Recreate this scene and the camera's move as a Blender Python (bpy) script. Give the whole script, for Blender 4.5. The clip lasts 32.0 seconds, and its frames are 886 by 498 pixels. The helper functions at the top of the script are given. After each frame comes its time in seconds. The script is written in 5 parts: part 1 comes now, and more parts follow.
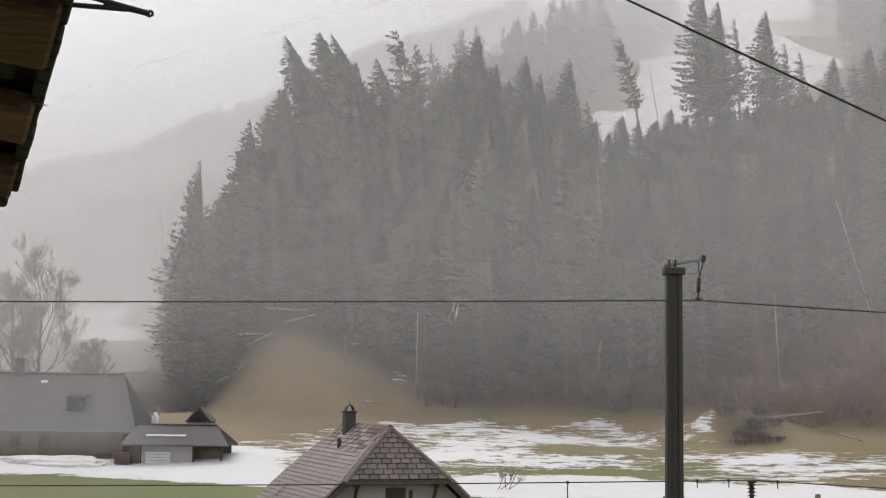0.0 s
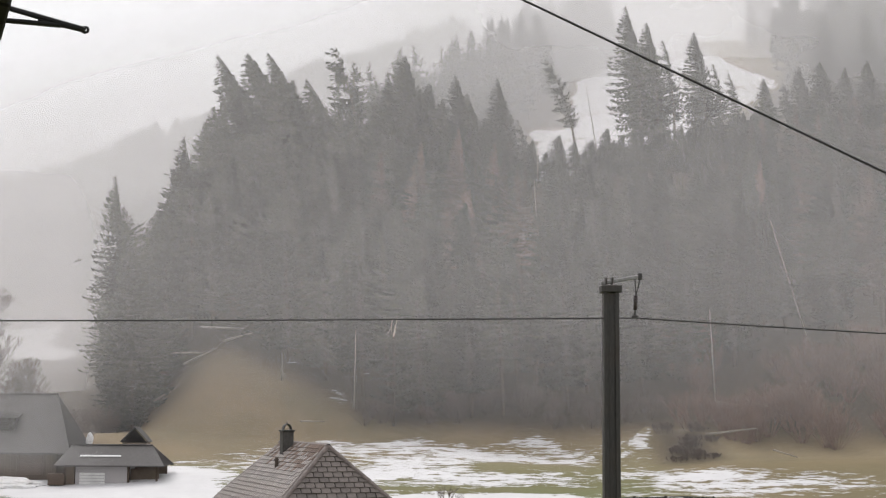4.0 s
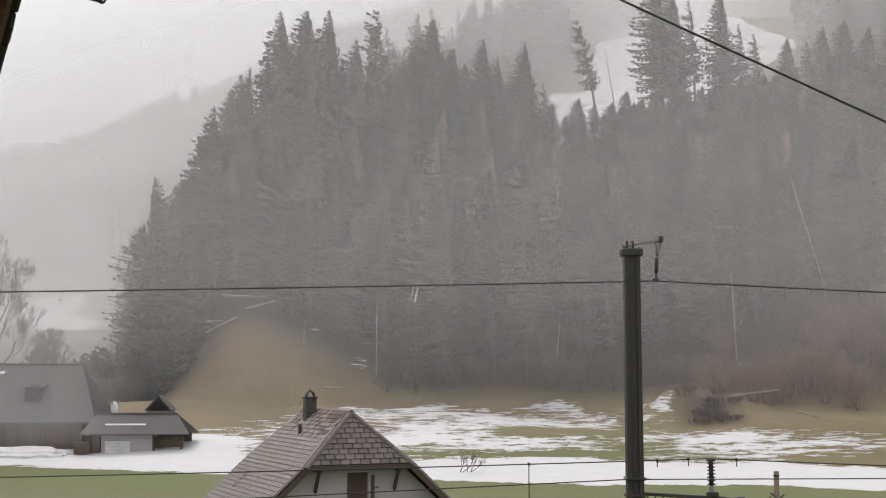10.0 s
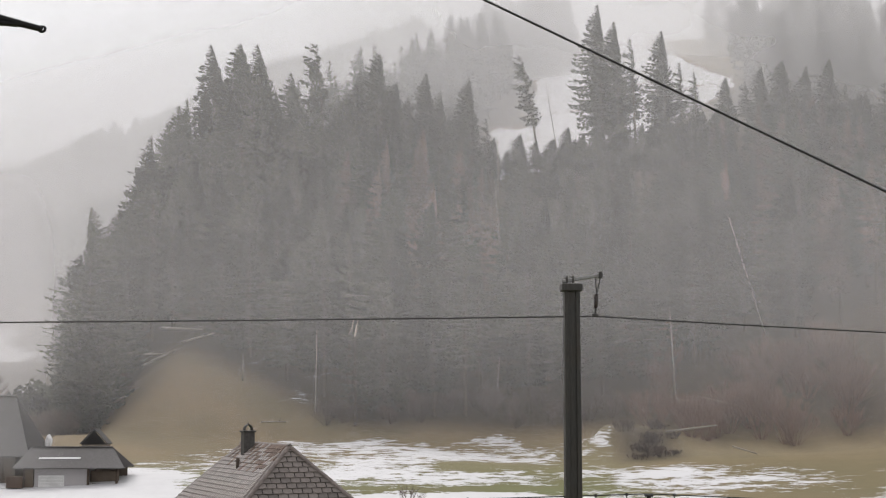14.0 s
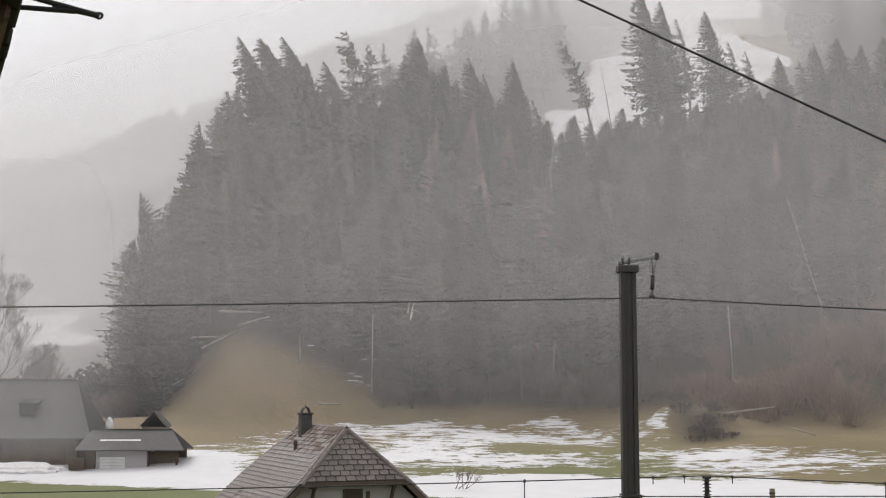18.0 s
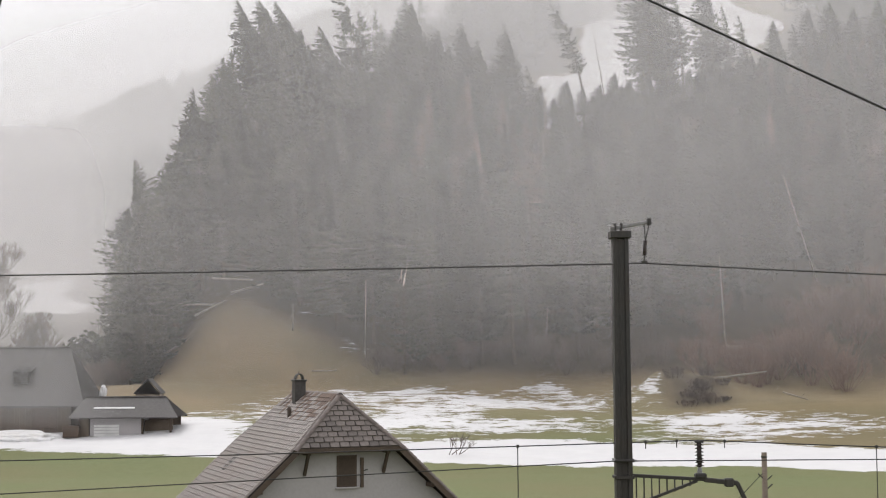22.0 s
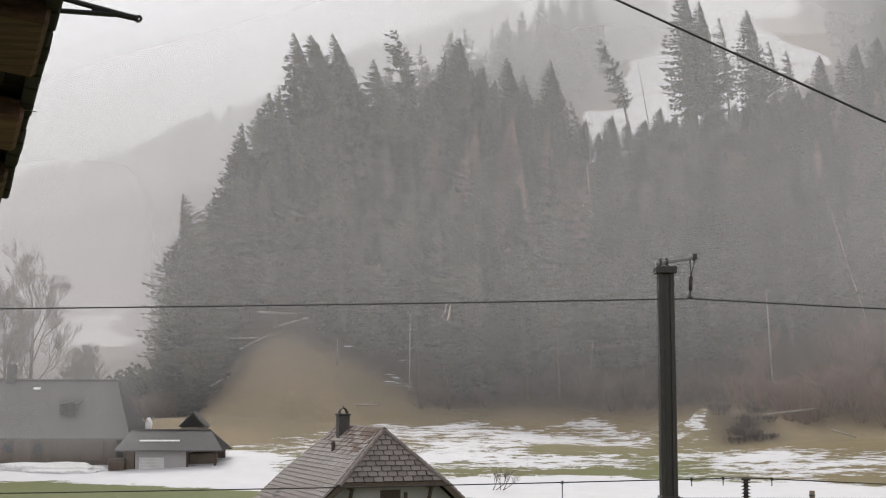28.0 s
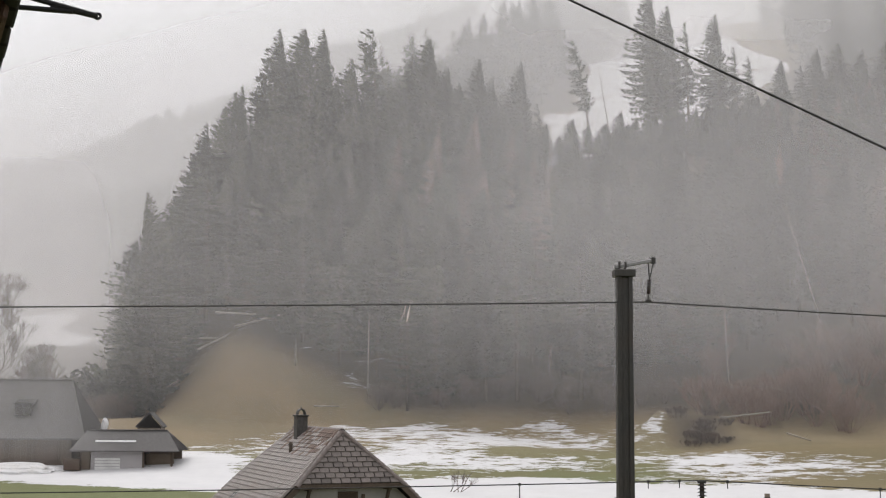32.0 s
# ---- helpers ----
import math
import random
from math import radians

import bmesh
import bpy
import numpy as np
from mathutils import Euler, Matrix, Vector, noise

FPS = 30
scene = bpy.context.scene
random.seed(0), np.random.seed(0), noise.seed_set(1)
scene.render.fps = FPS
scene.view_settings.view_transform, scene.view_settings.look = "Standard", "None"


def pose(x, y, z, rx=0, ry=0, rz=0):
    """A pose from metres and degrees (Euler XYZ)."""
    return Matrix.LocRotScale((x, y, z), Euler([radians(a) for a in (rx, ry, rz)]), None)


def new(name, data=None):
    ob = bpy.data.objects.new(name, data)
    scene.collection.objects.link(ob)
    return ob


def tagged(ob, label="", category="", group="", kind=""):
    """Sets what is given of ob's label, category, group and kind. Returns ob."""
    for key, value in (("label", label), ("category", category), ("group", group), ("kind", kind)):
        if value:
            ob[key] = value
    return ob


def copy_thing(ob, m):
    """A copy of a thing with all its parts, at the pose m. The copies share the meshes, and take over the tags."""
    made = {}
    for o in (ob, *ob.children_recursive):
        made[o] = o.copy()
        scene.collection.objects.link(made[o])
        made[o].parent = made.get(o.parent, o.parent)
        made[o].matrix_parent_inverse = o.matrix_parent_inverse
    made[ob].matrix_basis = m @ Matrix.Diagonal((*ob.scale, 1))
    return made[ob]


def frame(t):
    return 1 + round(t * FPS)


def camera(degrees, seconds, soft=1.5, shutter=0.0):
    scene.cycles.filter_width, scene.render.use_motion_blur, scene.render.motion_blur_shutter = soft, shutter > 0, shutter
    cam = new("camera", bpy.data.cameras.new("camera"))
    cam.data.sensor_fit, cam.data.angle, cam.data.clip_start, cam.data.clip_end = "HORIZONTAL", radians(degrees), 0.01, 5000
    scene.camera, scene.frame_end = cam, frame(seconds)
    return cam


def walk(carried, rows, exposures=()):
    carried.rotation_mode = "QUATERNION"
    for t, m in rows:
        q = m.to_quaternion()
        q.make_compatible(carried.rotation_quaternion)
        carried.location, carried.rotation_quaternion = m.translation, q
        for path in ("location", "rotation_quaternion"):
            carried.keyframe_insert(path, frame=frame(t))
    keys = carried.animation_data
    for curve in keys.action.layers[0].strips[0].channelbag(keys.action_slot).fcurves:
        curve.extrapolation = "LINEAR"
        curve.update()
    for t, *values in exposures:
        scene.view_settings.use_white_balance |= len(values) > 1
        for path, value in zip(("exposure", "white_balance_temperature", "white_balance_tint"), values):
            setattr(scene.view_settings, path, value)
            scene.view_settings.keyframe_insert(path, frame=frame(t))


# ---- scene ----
# ---- camera ----
EYE = (0.0, 0.0, 8.95)
cam = camera(35.49, 32.0, soft=1.15)
walk(cam, [
    (0, pose(*EYE, 95.894, -0.779, 0.605)),
    (0.5, pose(*EYE, 96.925, -0.781, 0.091)),
    (1, pose(*EYE, 96.825, -0.806, -0.234)),
    (1.5, pose(*EYE, 95.999, -0.657, -0.754)),
    (2, pose(*EYE, 95.474, -0.635, -0.896)),
    (2.5, pose(*EYE, 95.348, -0.625, -1.088)),
    (3, pose(*EYE, 96.057, -0.615, -1.138)),
    (3.5, pose(*EYE, 96.572, -0.570, -1.326)),
    (4, pose(*EYE, 96.672, -0.489, -1.936)),
    (4.5, pose(*EYE, 96.562, -0.449, -2.535)),
    (6.5, pose(*EYE, 96.659, -0.300, -3.905)),
    (7, pose(*EYE, 96.493, -0.280, -3.089)),
    (7.5, pose(*EYE, 95.883, -0.323, -1.546)),
    (8, pose(*EYE, 95.273, -0.268, -0.252)),
    (8.5, pose(*EYE, 94.767, -0.056, 0.055)),
    (9, pose(*EYE, 94.644, -0.000, 0.000)),
    (9.5, pose(*EYE, 94.744, 0.063, -0.312)),
    (10, pose(*EYE, 95.247, 0.175, -1.026)),
    (10.5, pose(*EYE, 95.725, 0.271, -1.867)),
    (11, pose(*EYE, 96.138, 0.239, -2.528)),
    (11.5, pose(*EYE, 96.288, 0.205, -2.937)),
    (12, pose(*EYE, 96.358, 0.308, -3.298)),
    (12.5, pose(*EYE, 96.415, 0.277, -3.583)),
    (13, pose(*EYE, 96.433, 0.138, -3.600)),
    (13.5, pose(*EYE, 96.499, 0.089, -3.552)),
    (14, pose(*EYE, 96.650, -0.053, -3.513)),
    (14.5, pose(*EYE, 96.757, -0.209, -3.320)),
    (16.5, pose(*EYE, 96.715, -0.056, -2.696)),
    (17, pose(*EYE, 96.583, -0.127, -2.228)),
    (17.5, pose(*EYE, 96.211, -0.055, -1.796)),
    (18, pose(*EYE, 95.919, 0.046, -1.202)),
    (18.5, pose(*EYE, 95.676, 0.066, -0.903)),
    (19, pose(*EYE, 95.353, 0.053, -0.649)),
    (19.5, pose(*EYE, 95.178, 0.032, -0.771)),
    (20, pose(*EYE, 94.943, 0.021, -1.092)),
    (20.5, pose(*EYE, 94.717, 0.153, -1.298)),
    (21, pose(*EYE, 94.574, 0.184, -1.418)),
    (21.5, pose(*EYE, 94.484, 0.288, -1.491)),
    (22, pose(*EYE, 94.530, 0.333, -1.485)),
    (22.5, pose(*EYE, 94.598, 0.166, -1.350)),
    (23, pose(*EYE, 94.515, -0.042, -1.310)),
    (23.5, pose(*EYE, 94.409, -0.045, -1.225)),
    (24, pose(*EYE, 94.463, 0.063, -1.253)),
    (24.5, pose(*EYE, 94.495, 0.100, -1.257)),
    (25, pose(*EYE, 94.746, 0.170, -1.083)),
    (25.5, pose(*EYE, 95.786, -0.020, -0.904)),
    (26, pose(*EYE, 96.772, -0.001, -0.723)),
    (26.5, pose(*EYE, 97.138, -0.103, -0.336)),
    (28.5, pose(*EYE, 95.610, 0.004, 0.379)),
    (29, pose(*EYE, 95.538, -0.096, -0.407)),
    (29.5, pose(*EYE, 95.656, -0.246, -0.810)),
    (30, pose(*EYE, 95.791, -0.407, -1.006)),
    (30.5, pose(*EYE, 95.925, -0.556, -1.065)),
    (31, pose(*EYE, 96.031, -0.637, -1.087)),
    (31.5, pose(*EYE, 96.007, -0.452, -1.178)),
    (32, pose(*EYE, 96.038, -0.327, -1.376)),
], exposures=[(0, 0.19), (4, 0.34), (9, 0.23), (14, 0.26), (18, 0.25), (20, 0.24), (22, 0.41), (24, 0.37), (26, 0.28), (29, 0.23), (32, 0.26)])

# ---- light: a bright, even storm overcast ----
SUN_ELEVATION, SUN_AZIMUTH = 55, -20
world = bpy.data.worlds.new("overcast")
scene.world = world
world.use_nodes = True
wn, wl = world.node_tree.nodes, world.node_tree.links
wn.clear()
sky = wn.new("ShaderNodeTexSky")
sky.sky_type, sky.sun_disc = "NISHITA", False
sky.sun_elevation, sky.sun_rotation = radians(SUN_ELEVATION), radians(SUN_AZIMUTH)
sky_bg = wn.new("ShaderNodeBackground")
sky_bg.inputs["Strength"].default_value = 0.05
cloud_bg = wn.new("ShaderNodeBackground")
cloud_bg.inputs["Color"].default_value = (0.778, 0.773, 0.789, 1)
cloud_bg.inputs["Strength"].default_value = 1.24
cloud_mix = wn.new("ShaderNodeMixShader")
cloud_mix.inputs[0].default_value = 0.9
world_out = wn.new("ShaderNodeOutputWorld")
wl.new(sky.outputs[0], sky_bg.inputs["Color"])
wl.new(sky_bg.outputs[0], cloud_mix.inputs[1])
wl.new(cloud_bg.outputs[0], cloud_mix.inputs[2])
wl.new(cloud_mix.outputs[0], world_out.inputs["Surface"])
sun_data = bpy.data.lights.new("sun", "SUN")
sun_data.energy, sun_data.angle, sun_data.color = 1.5, radians(50), (1.0, 0.97, 0.93)
sun = new("sun", sun_data)
sun.rotation_euler = (radians(90 - SUN_ELEVATION), 0, radians(180 - SUN_AZIMUTH))  # azimuth from north (+y), clockwise

# ---- materials ----
def nodes_of(name):
    m = bpy.data.materials.new(name)
    m.use_nodes = True
    nt = m.node_tree
    return m, nt, nt.nodes["Principled BSDF"]


def add(nt, kind, **inputs):
    n = nt.nodes.new(kind)
    for key, value in inputs.items():
        n.inputs[key.replace("_", " ")].default_value = value
    return n


def ramp(nt, source, stops):
    r = nt.nodes.new("ShaderNodeValToRGB")
    els = r.color_ramp.elements
    while len(els) < len(stops):
        els.new(0.5)
    for el, (at, col) in zip(els, stops):
        el.position = at
        el.color = (*col, 1) if len(col) == 3 else col
    nt.links.new(source, r.inputs[0])
    return r


def mixed(nt, fac, a, b, mode="MIX"):
    n = nt.nodes.new("ShaderNodeMix")
    n.data_type, n.blend_type = "RGBA", mode
    for slot, v in ((0, fac), (6, a), (7, b)):
        if isinstance(v, (int, float)):
            n.inputs[slot].default_value = v
        elif isinstance(v, tuple):
            n.inputs[slot].default_value = (*v, 1)
        else:
            nt.links.new(v, n.inputs[slot])
    return n.outputs[2]


def calc(nt, op, a, b=0.0, c=0.0):
    n = nt.nodes.new("ShaderNodeMath")
    n.operation = op
    for slot, v in enumerate((a, b, c)):
        if isinstance(v, (int, float)):
            n.inputs[slot].default_value = v
        else:
            nt.links.new(v, n.inputs[slot])
    return n.outputs[0]


def coords(nt, scale=(1, 1, 1), world_space=False):
    if world_space:
        src = nt.nodes.new("ShaderNodeNewGeometry").outputs["Position"]
    else:
        src = nt.nodes.new("ShaderNodeTexCoord").outputs["Object"]
    mp = nt.nodes.new("ShaderNodeMapping")
    mp.inputs["Scale"].default_value = scale
    nt.links.new(src, mp.inputs["Vector"])
    return mp.outputs[0]


def noise_of(nt, vec, scale, detail=4.0, rough=0.6):
    n = add(nt, "ShaderNodeTexNoise", Scale=scale, Detail=detail, Roughness=rough)
    nt.links.new(vec, n.inputs["Vector"])
    return n.outputs["Fac"]


def bumped(nt, bsdf, height, strength=0.3, distance=0.02):
    b = add(nt, "ShaderNodeBump", Strength=strength, Distance=distance)
    nt.links.new(height, b.inputs["Height"])
    nt.links.new(b.outputs[0], bsdf.inputs["Normal"])


def surface(name, dark, light, grain=8.0, stain=0.7, stain_col=None, rough=0.8, metal=0.0,
            stretch=(1, 1, 1), bump=0.3, per_object=0.0, stain_amount=0.5):
    """Two scales of variation: fine grain from dark to light, and broad stains."""
    m, nt, bsdf = nodes_of(name)
    vec = coords(nt, stretch)
    fine = noise_of(nt, vec, grain, 6)
    broad = noise_of(nt, coords(nt), stain, 4)
    col = mixed(nt, ramp(nt, fine, [(0.3, (0, 0, 0)), (0.7, (1, 1, 1))]).outputs[0], dark, light)
    st = ramp(nt, broad, [(0.45, (0, 0, 0)), (0.72, (stain_amount,) * 3)]).outputs[0]
    col = mixed(nt, st, col, stain_col or tuple(c * 0.55 for c in dark))
    if per_object:
        rnd = nt.nodes.new("ShaderNodeObjectInfo").outputs["Random"]
        f = calc(nt, "MULTIPLY_ADD", rnd, 2 * per_object, 1 - per_object)
        hsv = add(nt, "ShaderNodeHueSaturation")
        nt.links.new(f, hsv.inputs["Value"])
        nt.links.new(col, hsv.inputs["Color"])
        col = hsv.outputs[0]
    nt.links.new(col, bsdf.inputs["Base Color"])
    bsdf.inputs["Roughness"].default_value = rough
    bsdf.inputs["Metallic"].default_value = metal
    bumped(nt, bsdf, fine, bump)
    return m


def foliage(name, dark, light):
    m, nt, bsdf = nodes_of(name)
    fine = noise_of(nt, coords(nt), 0.45, 3)
    isl = nt.nodes.new("ShaderNodeNewGeometry").outputs["Random Per Island"]
    col = mixed(nt, isl, dark, light)
    col = mixed(nt, ramp(nt, fine, [(0.4, (0, 0, 0)), (0.75, (0.7, 0.7, 0.7))]).outputs[0], col,
                tuple(c * 0.6 for c in dark))
    rnd = nt.nodes.new("ShaderNodeObjectInfo").outputs["Random"]
    hsv = add(nt, "ShaderNodeHueSaturation")
    nt.links.new(calc(nt, "MULTIPLY_ADD", rnd, 1.35, 0.38), hsv.inputs["Value"])
    nt.links.new(col, hsv.inputs["Color"])
    nt.links.new(hsv.outputs[0], bsdf.inputs["Base Color"])
    bsdf.inputs["Roughness"].default_value = 0.75
    return m


def mist_material(name, thick, seed, lo, hi, size=(0.012, 0.012, 0.02), low_z=(0.0, 8.0), high_z=(60.0, 110.0),
                  white=(0.906, 0.886, 0.896), side=None, slant=0.0, boost=None, puff=None):
    """A veil of rain and blown mist: mostly clear, scattering the daylight that falls on it."""
    m = bpy.data.materials.new(name)
    m.use_nodes = True
    nt = m.node_tree
    nt.nodes.clear()
    pos = nt.nodes.new("ShaderNodeTexCoord").outputs["Object"]
    sep = nt.nodes.new("ShaderNodeSeparateXYZ")
    nt.links.new(pos, sep.inputs[0])
    mp = nt.nodes.new("ShaderNodeMapping")
    mp.inputs["Scale"].default_value = size
    mp.inputs["Location"].default_value = (seed * 3.7, seed * 1.3, seed)
    nt.links.new(pos, mp.inputs["Vector"])
    n = noise_of(nt, mp.outputs[0], 1.0, 5, 0.55)
    dens = nt.nodes.new("ShaderNodeMapRange")
    dens.inputs[1].default_value, dens.inputs[2].default_value = 0.3, 0.7
    dens.inputs[3].default_value, dens.inputs[4].default_value = lo, hi
    nt.links.new(n, dens.inputs[0])

    def fade(a, b, src):
        f = nt.nodes.new("ShaderNodeMapRange")
        f.interpolation_type = "SMOOTHSTEP"
        f.inputs[1].default_value, f.inputs[2].default_value = a, b
        nt.links.new(src, f.inputs[0])
        return f.outputs[0]
    a = calc(nt, "MULTIPLY", dens.outputs[0], fade(*low_z, sep.outputs[2]))
    level = calc(nt, "MULTIPLY_ADD", sep.outputs[0], -slant, sep.outputs[2])
    up = calc(nt, "MULTIPLY_ADD", fade(*high_z, level), -1.0, 1.0)
    a = calc(nt, "MULTIPLY", a, up)
    if side:
        a = calc(nt, "MULTIPLY", a, fade(*side, sep.outputs[0]))
    if boost:
        a = calc(nt, "MULTIPLY", a, calc(nt, "MULTIPLY_ADD", fade(boost[0], boost[1], sep.outputs[0]), boost[2], 1.0))
    if puff:
        dx = calc(nt, "DIVIDE", calc(nt, "SUBTRACT", sep.outputs[0], puff[0]), puff[2])
        dz = calc(nt, "DIVIDE", calc(nt, "SUBTRACT", sep.outputs[2], puff[1]), puff[3])
        r2 = calc(nt, "ADD", calc(nt, "MULTIPLY", dx, dx), calc(nt, "MULTIPLY", dz, dz))
        a = calc(nt, "MULTIPLY", a, fade(1.0, 0.0, r2))
    a = calc(nt, "MULTIPLY", a, thick)
    clear = nt.nodes.new("ShaderNodeBsdfTransparent")
    d = add(nt, "ShaderNodeBsdfDiffuse", Color=(*white, 1))
    t = add(nt, "ShaderNodeBsdfTranslucent", Color=(*white, 1))
    half = nt.nodes.new("ShaderNodeMixShader")
    nt.links.new(d.outputs[0], half.inputs[1])
    nt.links.new(t.outputs[0], half.inputs[2])
    veil = nt.nodes.new("ShaderNodeMixShader")
    nt.links.new(a, veil.inputs[0])
    nt.links.new(clear.outputs[0], veil.inputs[1])
    nt.links.new(half.outputs[0], veil.inputs[2])
    out = nt.nodes.new("ShaderNodeOutputMaterial")
    nt.links.new(veil.outputs[0], out.inputs["Surface"])
    return m


def ground_material():
    """Meadow, dead grass, forest soil and melting snow, the soil tone also shading the bank; the masks are attributes
    of the ground.
    """
    m, nt, bsdf = nodes_of("ground")

    def attr(name):
        a = nt.nodes.new("ShaderNodeAttribute")
        a.attribute_name = name
        return a.outputs["Fac"]
    pos = coords(nt, (1, 1, 1), True)
    fine = noise_of(nt, pos, 1.6, 8, 0.7)
    broad = noise_of(nt, pos, 0.06, 5)
    green = mixed(nt, fine, (0.085, 0.105, 0.035), (0.17, 0.185, 0.075))
    green = mixed(nt, ramp(nt, broad, [(0.4, (0, 0, 0)), (0.7, (1, 1, 1))]).outputs[0], green, (0.15, 0.14, 0.06))
    dead = mixed(nt, fine, (0.15, 0.108, 0.06), (0.25, 0.186, 0.104))
    dead = mixed(nt, ramp(nt, broad, [(0.45, (0, 0, 0)), (0.8, (0.8, 0.8, 0.8))]).outputs[0], dead, (0.10, 0.09, 0.045))
    floor_and_shade = mixed(nt, fine, (0.03, 0.022, 0.014), (0.09, 0.065, 0.04))
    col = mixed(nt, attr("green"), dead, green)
    # this mask holds the forest soil and the bank's painted shade
    col = mixed(nt, attr("wood"), col, floor_and_shade)
    # snow lies in thin lines along the trodden contours of the slope
    contour = noise_of(nt, coords(nt, (0.42, 0.3, 7.0), True), 1.0, 9, 0.74)
    streak = calc(nt, "ADD", calc(nt, "MULTIPLY", contour, 0.66), calc(nt, "MULTIPLY", noise_of(nt, coords(nt, (0.34, 0.72, 1.2), True), 1.0, 14, 0.86), 0.52))
    blotch = noise_of(nt, coords(nt, (0.07, 0.11, 0.11), True), 1.0, 4, 0.6)
    s = calc(nt, "MULTIPLY_ADD", streak, 0.9, calc(nt, "MULTIPLY", blotch, 0.5))
    s = calc(nt, "ADD", s, attr("snow"))
    snow = ramp(nt, s, [(0.0, (0, 0, 0)), (0.5, (0, 0, 0)), (0.545, (1, 1, 1))])
    snow.color_ramp.elements[1].position = 0.945
    snow.color_ramp.elements[2].position = 0.968
    sc = mixed(nt, noise_of(nt, pos, 0.5, 5), (0.56, 0.55, 0.56), (0.68, 0.67, 0.675))
    sc = mixed(nt, ramp(nt, noise_of(nt, pos, 2.5, 4), [(0.6, (0, 0, 0)), (0.8, (0.35,) * 3)]).outputs[0], sc, (0.5, 0.47, 0.43))
    col = mixed(nt, snow.outputs[0], col, sc)
    nt.links.new(col, bsdf.inputs["Base Color"])
    bsdf.inputs["Roughness"].default_value = 0.9
    bumped(nt, bsdf, calc(nt, "MULTIPLY_ADD", snow.outputs[0], 0.6, fine), 0.6, 0.12)
    return m


M_GROUND = ground_material()
M_NEEDLES = foliage("spruce_needles", (0.032, 0.037, 0.025), (0.062, 0.067, 0.043))
M_LARCH = foliage("bare_larch_twigs", (0.075, 0.05, 0.036), (0.17, 0.12, 0.088))
M_NEEDLES_FAR = foliage("far_needles", (0.03, 0.036, 0.024), (0.07, 0.08, 0.05))
M_BARK = surface("bark", (0.05, 0.038, 0.028), (0.13, 0.10, 0.075), 9, 0.6, rough=0.95, stretch=(3, 3, 0.5), bump=0.8, per_object=0.2)
M_PALE_BARK = surface("pale_bark", (0.17, 0.145, 0.115), (0.34, 0.3, 0.25), 6, 0.8, rough=0.9, stretch=(2, 2, 0.6), bump=0.5, per_object=0.15)
M_SPLINTER = surface("fresh_split_wood", (0.4, 0.34, 0.25), (0.62, 0.55, 0.44), 12, 1.5, rough=0.8, stretch=(1, 1, 5), bump=0.4)
M_TWIG = surface("twigs", (0.07, 0.052, 0.042), (0.15, 0.115, 0.095), 4, 0.6, rough=0.9, per_object=0.2)
M_RUSSET = surface("russet_twigs", (0.12, 0.07, 0.052), (0.23, 0.145, 0.115), 4, 0.6, rough=0.9, per_object=0.2)
M_SNOW = surface("old_snow", (0.56, 0.55, 0.56), (0.7, 0.69, 0.69), 3, 0.8, stain_col=(0.5, 0.47, 0.42), rough=0.7, bump=0.5, stain_amount=0.4)
M_MAST = surface("painted_steel", (0.022, 0.021, 0.02), (0.045, 0.042, 0.04), 14, 1.2, stain_col=(0.05, 0.035, 0.025), rough=0.55, metal=0.3, stretch=(3, 3, 0.5), bump=0.2)
M_GALV = surface("galvanised_steel", (0.16, 0.16, 0.165), (0.3, 0.3, 0.3), 18, 2.0, stain_col=(0.1, 0.085, 0.07), rough=0.5, metal=0.6, bump=0.15)
M_INSULATOR = surface("brown_ceramic", (0.02, 0.015, 0.014), (0.035, 0.025, 0.022), 10, 2, rough=0.25, bump=0.05)
M_CABLE = surface("black_cable", (0.012, 0.012, 0.013), (0.025, 0.024, 0.024), 20, 3, rough=0.6, bump=0.1)
M_WIRE = surface("weathered_copper_wire", (0.022, 0.021, 0.02), (0.045, 0.042, 0.04), 12, 1, rough=0.6, metal=0.4, bump=0.1)
M_TILE = surface("grey_brown_roof_tile", (0.13, 0.106, 0.096), (0.2, 0.17, 0.156), 7, 0.5, stain_col=(0.15, 0.1, 0.078), rough=0.5, bump=0.2, per_object=0.2)
for wet in (M_TILE,):
    wet_bsdf = wet.node_tree.nodes["Principled BSDF"]
    wet_bsdf.inputs["Coat Weight"].default_value = 0.12
    wet_bsdf.inputs["Coat Roughness"].default_value = 0.3
M_TILE_MOSS = surface("brown_mossy_tile", (0.085, 0.055, 0.042), (0.145, 0.1, 0.078), 7, 0.6, rough=0.75, bump=0.3, per_object=0.2)
M_HIP_TILE = surface("brown_hip_tile", (0.085, 0.07, 0.063), (0.15, 0.125, 0.115), 7, 0.8, rough=0.6, bump=0.3, per_object=0.25)
M_CHIMNEY = surface("chimney_cladding", (0.04, 0.036, 0.034), (0.075, 0.068, 0.064), 9, 0.8, rough=0.8, bump=0.3)
M_TAR = surface("tarred_edge", (0.008, 0.007, 0.007), (0.018, 0.015, 0.014), 12, 2, rough=0.8)
M_RIDGE = surface("ridge_tile", (0.075, 0.056, 0.05), (0.14, 0.11, 0.1), 8, 1.5, rough=0.6, per_object=0.2)
M_TILE_DARK = surface("tile_bedding", (0.03, 0.024, 0.022), (0.06, 0.05, 0.045), 9, 0.8, rough=0.9)
M_PLASTER = surface("white_plaster", (0.31, 0.293, 0.296), (0.345, 0.328, 0.33), 10, 0.4, stain_col=(0.35, 0.325, 0.32), rough=0.9, bump=0.1)
